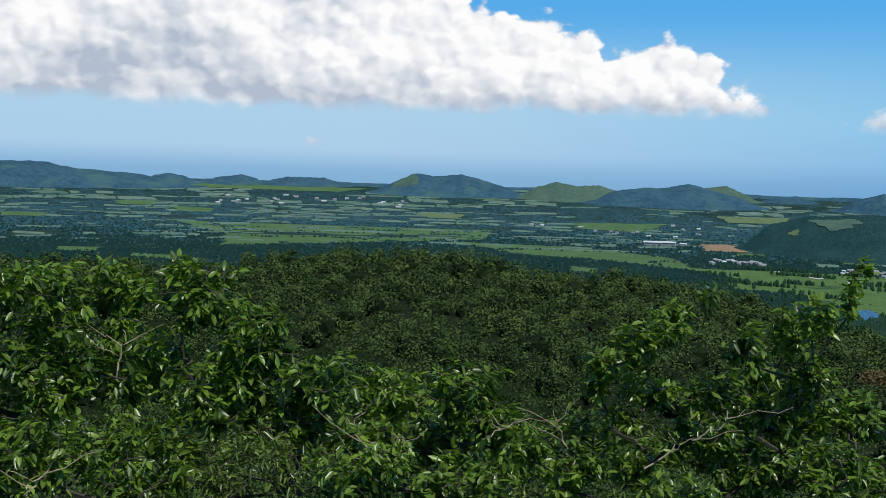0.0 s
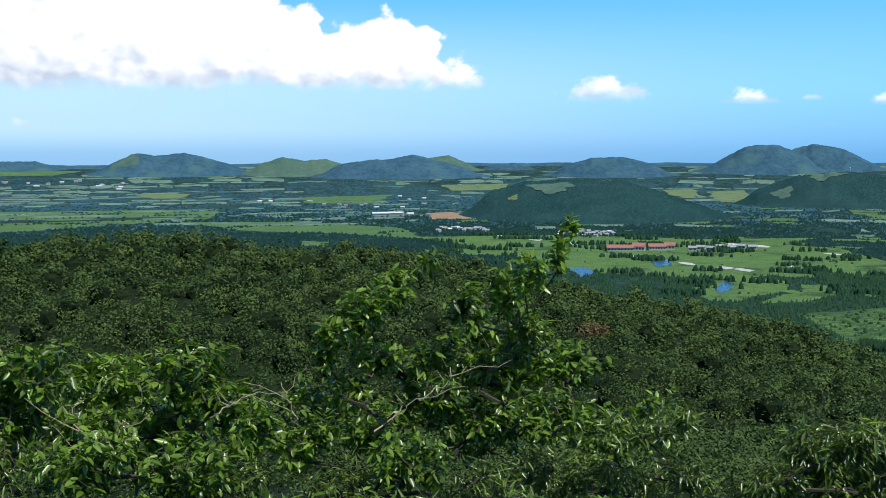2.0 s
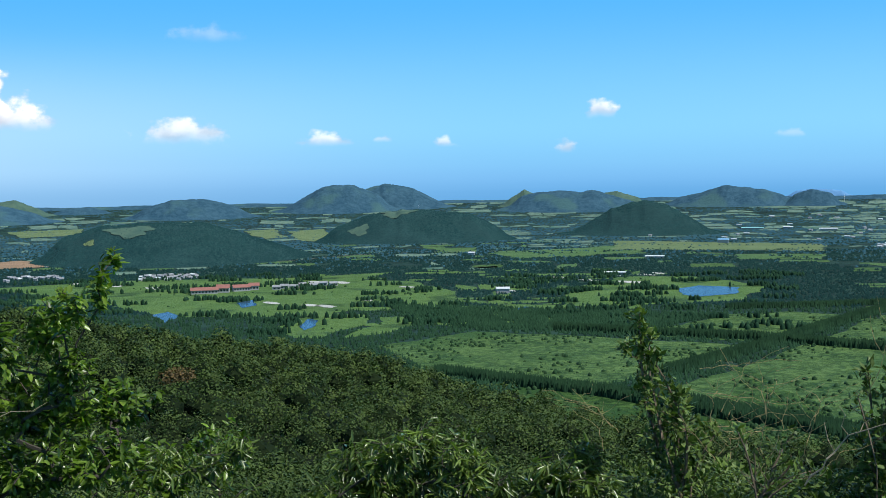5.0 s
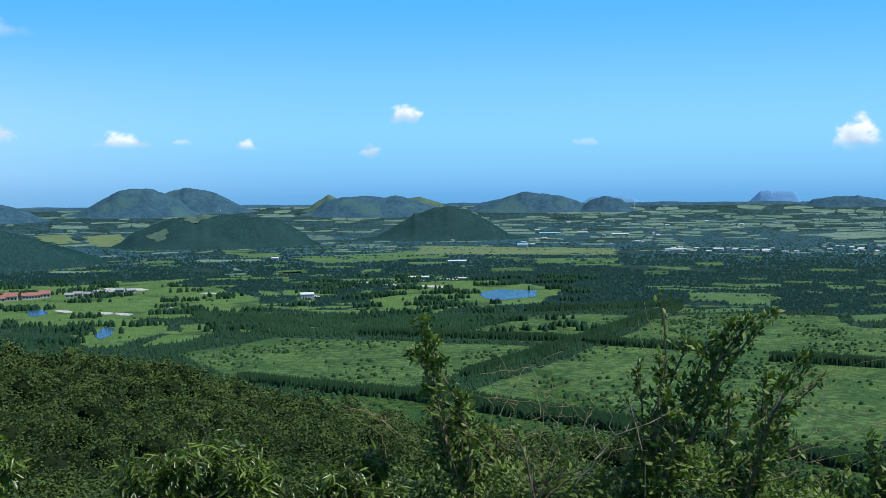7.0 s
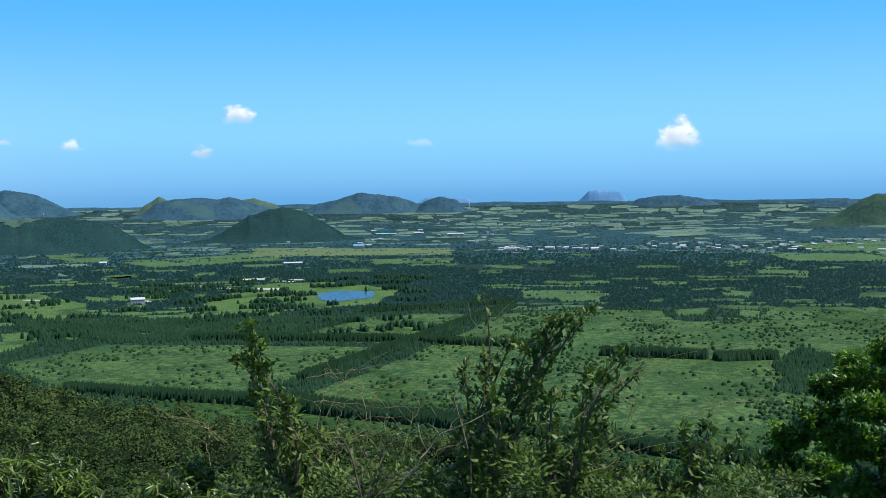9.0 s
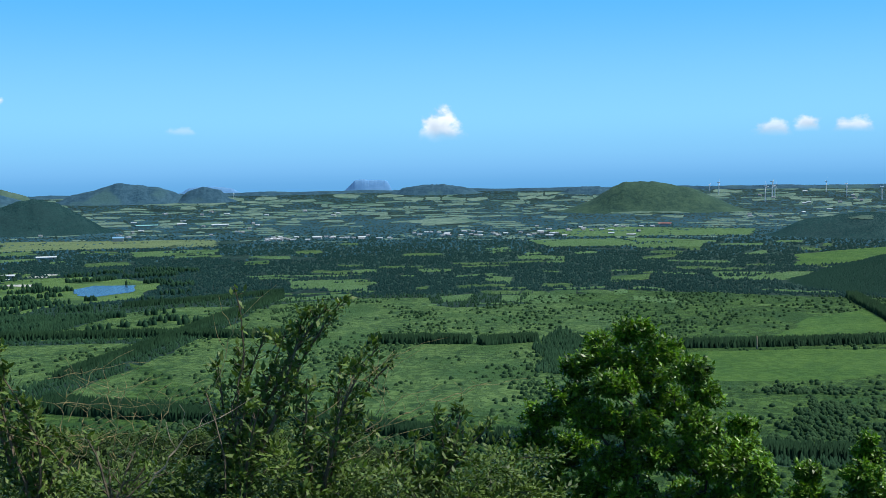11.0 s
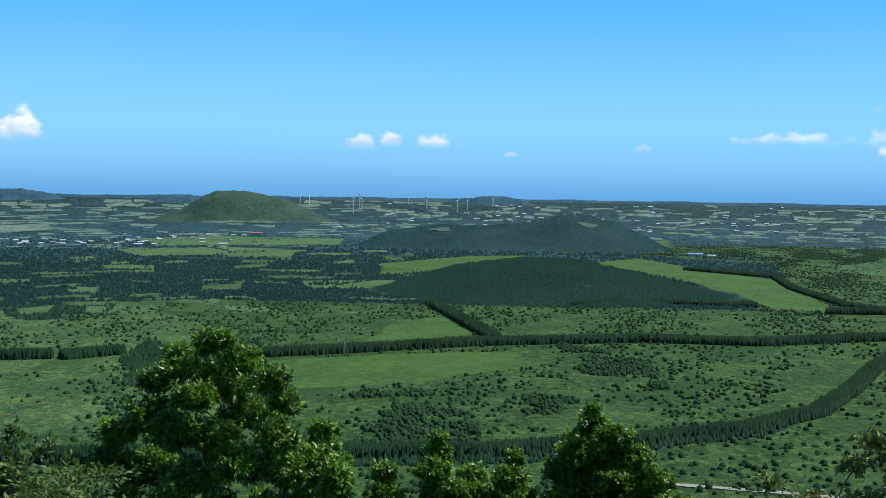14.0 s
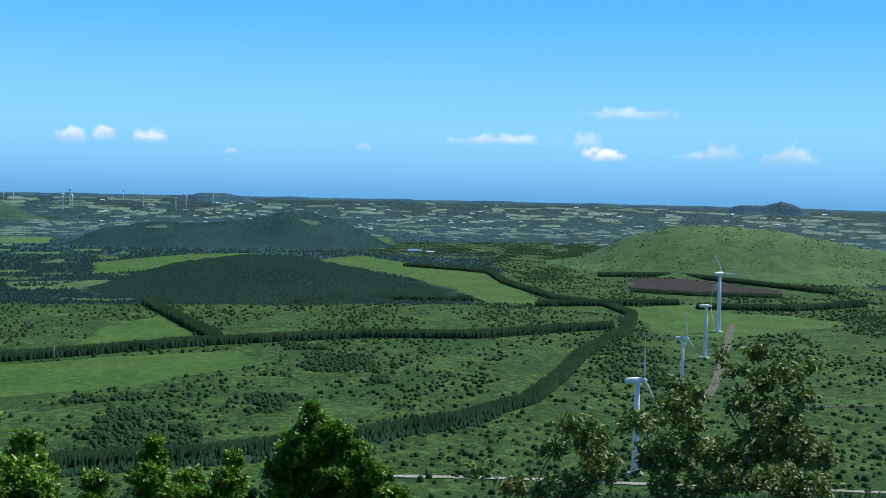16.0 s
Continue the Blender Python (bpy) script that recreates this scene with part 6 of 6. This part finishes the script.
def fan(az_0, el_0, *ends):
    """Shoots from one root to several tips."""
    return [(az_0, el_0, az_1, el_1) for az_1, el_1 in ends]


bush(WIRY, "small_leaf", 47.9, 6.6, fan(46.6, -16.2, (44.5, -7.0), (44.0, -8.4), (45.0, -7.8), (45.3, -9.6), (45.9, -10.8)) + fan(47.0, -16.2, (46.4, -11.8), (47.0, -12.5), (48.2, -13.1), (46.2, -13.6)), 0.13, 0.042, 7, 1.3, bare=0.08, thick=0.012, seed=4, bark="wiry_bark")
bush(WIRY, "small_leaf", 66.26, 6.3, fan(55.2, -16.8, (54.5, -9.7), (55.8, -8.9), (56.9, -8.3), (57.9, -8.2), (58.8, -7.5), (60.0, -7.0), (60.7, -6.8), (57.2, -10.1), (56.0, -11.2)) + fan(55.6, -16.9, (54.9, -12.4), (56.5, -12.0), (55.9, -13.5), (57.4, -12.7), (54.2, -13.0)),
     0.14, 0.044, 6, 1.3, bare=0.05, thick=0.012, seed=5, bark="wiry_bark")
bush("thin leafless shoot of a wiry shrub", "small_leaf", 70.08, 6.2, [(54.9, -11.6, 55.2, -5.7), (54.4, -14.2, 53.6, -10.9)], 0.06, 0.12, 2, bare=0.3, thick=0.004, seed=6, bark="wiry_bark")
bush(WIRY, "small_leaf", 66.26, 6.4, fan(59.3, -17.0, (59.0, -10.5), (60.7, -10.0), (61.7, -9.7), (62.7, -9.0), (63.3, -9.9), (60.6, -12.0), (59.4, -12.5)) + fan(59.8, -17.1, (61.6, -12.4), (60.2, -13.6), (58.6, -13.8), (62.4, -13.0)), 0.14, 0.046, 6, 1.3, bare=0.05, thick=0.012, seed=7, bark="wiry_bark")
bush(WIRY, "small_leaf", 66.26, 6.6, fan(65.0, -17.2, (64.6, -13.8), (65.6, -12.8), (67.0, -12.4), (66.2, -14.1), (63.5, -14.4), (68.3, -13.3)), 0.15, 0.038, 7, 1.3, bare=0.08, thick=0.010, seed=8, bark="wiry_bark")
bush(WIRY, "small_leaf", 66.26, 6.0, fan(49.0, -16.4, (48.9, -13.8), (50.5, -13.2), (50.8, -14.3), (48.0, -12.9), (51.6, -14.6)), 0.16, 0.05, 4, 1.1, bare=0.1, thick=0.008, seed=9, bark="wiry_bark")
for az_p, r_p, el_p, wide in [(45.2, 6.8, -14.4, 0.4), (48.4, 6.4, -14.1, 0.36), (51.2, 6.3, -13.9, 0.32), (53.4, 6.4, -14.4, 0.3), (57.5, 6.0, -13.9, 0.42), (62.0, 6.2, -14.4, 0.4), (66.8, 6.4, -14.4, 0.4), (69.6, 6.8, -13.6, 0.34)]:
    shrub("low dense shrub with small dark leaves", az_p, r_p, el_p, wide, "small_leaf", 150, 34, 0.9, hollow=0.3, reach=0.13)
EVERGREEN = "young bushy evergreen with dense bright green sprays"
leafy(EVERGREEN, "spray", 83.48, 13.0, [(75.4, -8.2, 1.3, 0.7), (73.8, -8.9, 1.0, 0.7), (77.0, -9.2, 1.4, 0.8), (74.8, -9.5, 1.6, 0.8), (72.9, -10.0, 1.4, 0.7), (76.1, -10.4, 1.6, 0.8), (78.2, -10.1, 1.4, 0.8), (79.1, -11.3, 1.1, 0.8), (74.3, -10.9, 1.6, 0.8), (72.3, -11.5, 1.4, 0.8), (70.9, -12.5, 1.4, 0.8), (77.3, -11.8, 1.7, 1.0), (73.5, -12.6, 1.7, 1.0), (75.6, -13.0, 1.7, 1.0), (78.8, -13.0, 1.4, 1.0), (70.3, -13.9, 1.3, 1.0), (72.3, -14.3, 1.7, 1.0), (74.6, -14.9, 1.7, 1.0), (77.0, -14.4, 1.7, 1.0), (79.4, -14.7, 1.4, 1.0)]
      + [(80.8, -14.4, 1.4, 1.1), (70.9, -15.9, 1.4, 1.0), (73.2, -16.3, 1.7, 1.0), (75.8, -16.6, 1.7, 1.0), (78.4, -16.4, 1.6, 1.0), (80.8, -16.4, 1.6, 1.1), (81.8, -15.3, 1.0, 1.2)], 1.15, 16, 1.15, 0.25, seed=61, thick=0.06, name="evergreen_tree", jitter=0.7)
YOUNG = "young conifer with dense bright green sprays"
leafy(YOUNG, "spray", 83.48, 22.0, [(84.3, -14.9, 0.8, 0.6), (84.3, -16.0, 1.1, 0.8), (84.1, -17.0, 1.3, 0.7)], 0.85, 16, 1.7, 0.15, seed=70, thick=0.07, name="conifer_tree", jitter=0.6)
leafy(YOUNG, "spray", 83.48, 22.0, [(87.1, -13.2, 0.5, 0.5), (87.1, -13.9, 0.8, 0.6), (86.9, -14.8, 1.1, 0.7), (87.2, -15.8, 1.3, 0.8), (87.0, -16.9, 1.4, 0.7)], 0.85, 16, 1.7, 0.15, seed=71, thick=0.07, name="conifer_tree", jitter=0.6)
leafy(YOUNG, "spray", 83.48, 22.0, [(91.1, -14.2, 0.6, 0.6), (90.9, -15.1, 1.1, 0.7), (91.3, -16.1, 1.3, 0.8), (90.1, -16.4, 1.0, 0.7), (91.9, -16.8, 1.1, 0.6)], 0.85, 16, 1.7, 0.15, seed=72, thick=0.07, name="conifer_tree", jitter=0.6)
leafy(YOUNG, "spray", 83.48, 22.0, [(88.9, -15.0, 1.0, 0.6), (89.0, -16.0, 1.3, 0.8), (88.6, -16.9, 1.3, 0.7)], 0.85, 16, 1.7, 0.15, seed=73, thick=0.07, name="conifer_tree", jitter=0.6)
leafy(YOUNG, "spray", 83.48, 22.0, [(95.1, -11.5, 0.5, 0.4), (95.2, -12.1, 0.8, 0.5), (94.8, -12.9, 1.2, 0.6), (96.2, -12.8, 1.1, 0.6), (94.4, -13.7, 1.3, 0.7), (95.8, -13.8, 1.4, 0.7), (97.3, -13.8, 1.3, 0.7), (93.6, -14.6, 1.1, 0.7), (95.0, -14.9, 1.6, 0.8), (96.9, -15.0, 1.4, 0.8), (98.4, -14.9, 1.1, 0.7), (93.9, -16.1, 1.4, 0.8), (95.9, -16.1, 1.6, 0.8), (97.9, -16.0, 1.4, 0.8), (99.3, -16.0, 1.1, 0.7)], 0.85, 16, 1.7, 0.15, seed=74, thick=0.07, name="conifer_tree", jitter=0.6)
leafy(YOUNG, "spray", 101.46, 22.0, [(80.8, -12.8, 1.0, 0.5), (80.6, -13.6, 1.4, 0.7), (81.0, -14.6, 1.6, 1.0), (80.0, -15.1, 1.3, 0.7)], 0.85, 16, 1.7, 0.15, seed=75, thick=0.07, name="conifer_tree", jitter=0.6)
OLIVE = "open shrub with olive and rusty green leaves"
leafy(OLIVE, "olive_leaf", 101.46, 9.2, [(117.5, -7.9, 0.8, 0.5), (115.8, -8.2, 0.4, 0.4), (116.6, -8.7, 0.7, 0.4), (119.0, -8.7, 1.1, 0.6), (120.3, -8.4, 0.7, 0.4), (118.0, -9.3, 0.9, 0.8), (119.6, -9.9, 0.9, 0.7), (116.9, -10.3, 0.9, 0.7), (118.6, -10.8, 1.6, 0.9), (119.1, -12.0, 2.1, 1.2), (120.5, -12.5, 1.3, 1.1), (117.5, -12.7, 1.6, 1.1), (119.5, -14.0, 2.4, 1.1), (116.5, -14.2, 1.4, 0.9)], 1.0, 7, seed=51, droop=0.8, bark="wiry_bark")
leafy(OLIVE, "olive_leaf", 101.46, 9.0, [(113.8, -9.7, 0.9, 0.4), (114.6, -10.2, 0.8, 0.6), (113.6, -10.8, 1.1, 0.6), (114.4, -11.6, 1.2, 0.8), (112.4, -11.7, 1.3, 0.6), (111.2, -11.9, 0.7, 0.3), (113.9, -13.0, 1.8, 1.1), (115.7, -13.2, 1.1, 0.9), (112.5, -13.4, 1.1, 0.9), (114.5, -14.7, 2.4, 0.9)], 1.0, 7, seed=52, droop=0.8, bark="wiry_bark")
leafy(OLIVE, "olive_leaf", 101.46, 8.8, [(108.1, -12.0, 0.9, 0.6), (109.3, -12.5, 1.3, 1.0), (107.5, -13.4, 1.0, 0.6), (109.9, -13.9, 1.3, 1.2), (105.7, -15.2, 1.3, 0.6), (108.2, -15.1, 1.9, 0.8), (103.7, -14.4, 0.8, 0.3)], 1.0, 7, seed=53, droop=0.8, bark="wiry_bark")
for az_p, r_p, e0, e1, ac in [(-2.3, 5.0, -16.9, -12.9, -0.2), (-2.6, 5.0, -16.3, -14.0, 0.05), (7.3, 5.3, -14.9, -12.2, -0.12), (10.8, 5.4, -14.9, -13.0, 0.26), (2.6, 5.2, -13.9, -12.8, 0.18), (-21, 4.2, -17, -15.0, 0.12), (12.8, 5.8, -13.5, -11.4, 0.3), (-16.2, 5.4, -10.8, -8.6, 0.03), (52.0, 5.0, -16, -12.5, 0.28)]:
    twig("bleached bare branch among green leaves", az_p, r_p, e0, e1, ac)
STALK = "dry straw-coloured grass stalk"
for az_0, e0, az_1, e1 in [(49.7, -15.9, 51.6, -13.5), (47.9, -12.9, 48.3, -10.8), (50.5, -12.2, 51.0, -10.8), (59.9, -13.0, 64.4, -9.6), (65.8, -12.4, 68.7, -11.4), (61.1, -15.4, 63.9, -14.0), (54.9, -11.6, 56.5, -7.0), (63.1, -16.3, 64.1, -14.4), (61.5, -14.6, 63.7, -13.2), (48.9, -13.8, 51.1, -13.2), (47.5, -10.4, 50.2, -10.1), (47.7, -11.6, 51.3, -12.0), (50.2, -14.5, 50.6, -11.1), (52.8, -15.5, 54.3, -13.7), (48.2, -13.3, 50.6, -12.6), (52.3, -13.3, 53.3, -11.2)]:
    twig(STALK, az_0, 5.9, e0, e1, 5.9 * radians(az_1 - az_0), "straw", 0.0024, "grass_stalk")
for k in range(16):
    az_p = random.choice([47.5, 50.0, 52.0, 63.0, 44.0]) + random.uniform(-1.8, 1.8)
    e0 = random.uniform(-15, -12.5)
    twig(STALK, az_p, random.uniform(5.2, 6.4), e0, e0 + random.uniform(1.2, 3.0), random.uniform(-0.3, 0.35), "straw", 0.002, "grass_stalk")
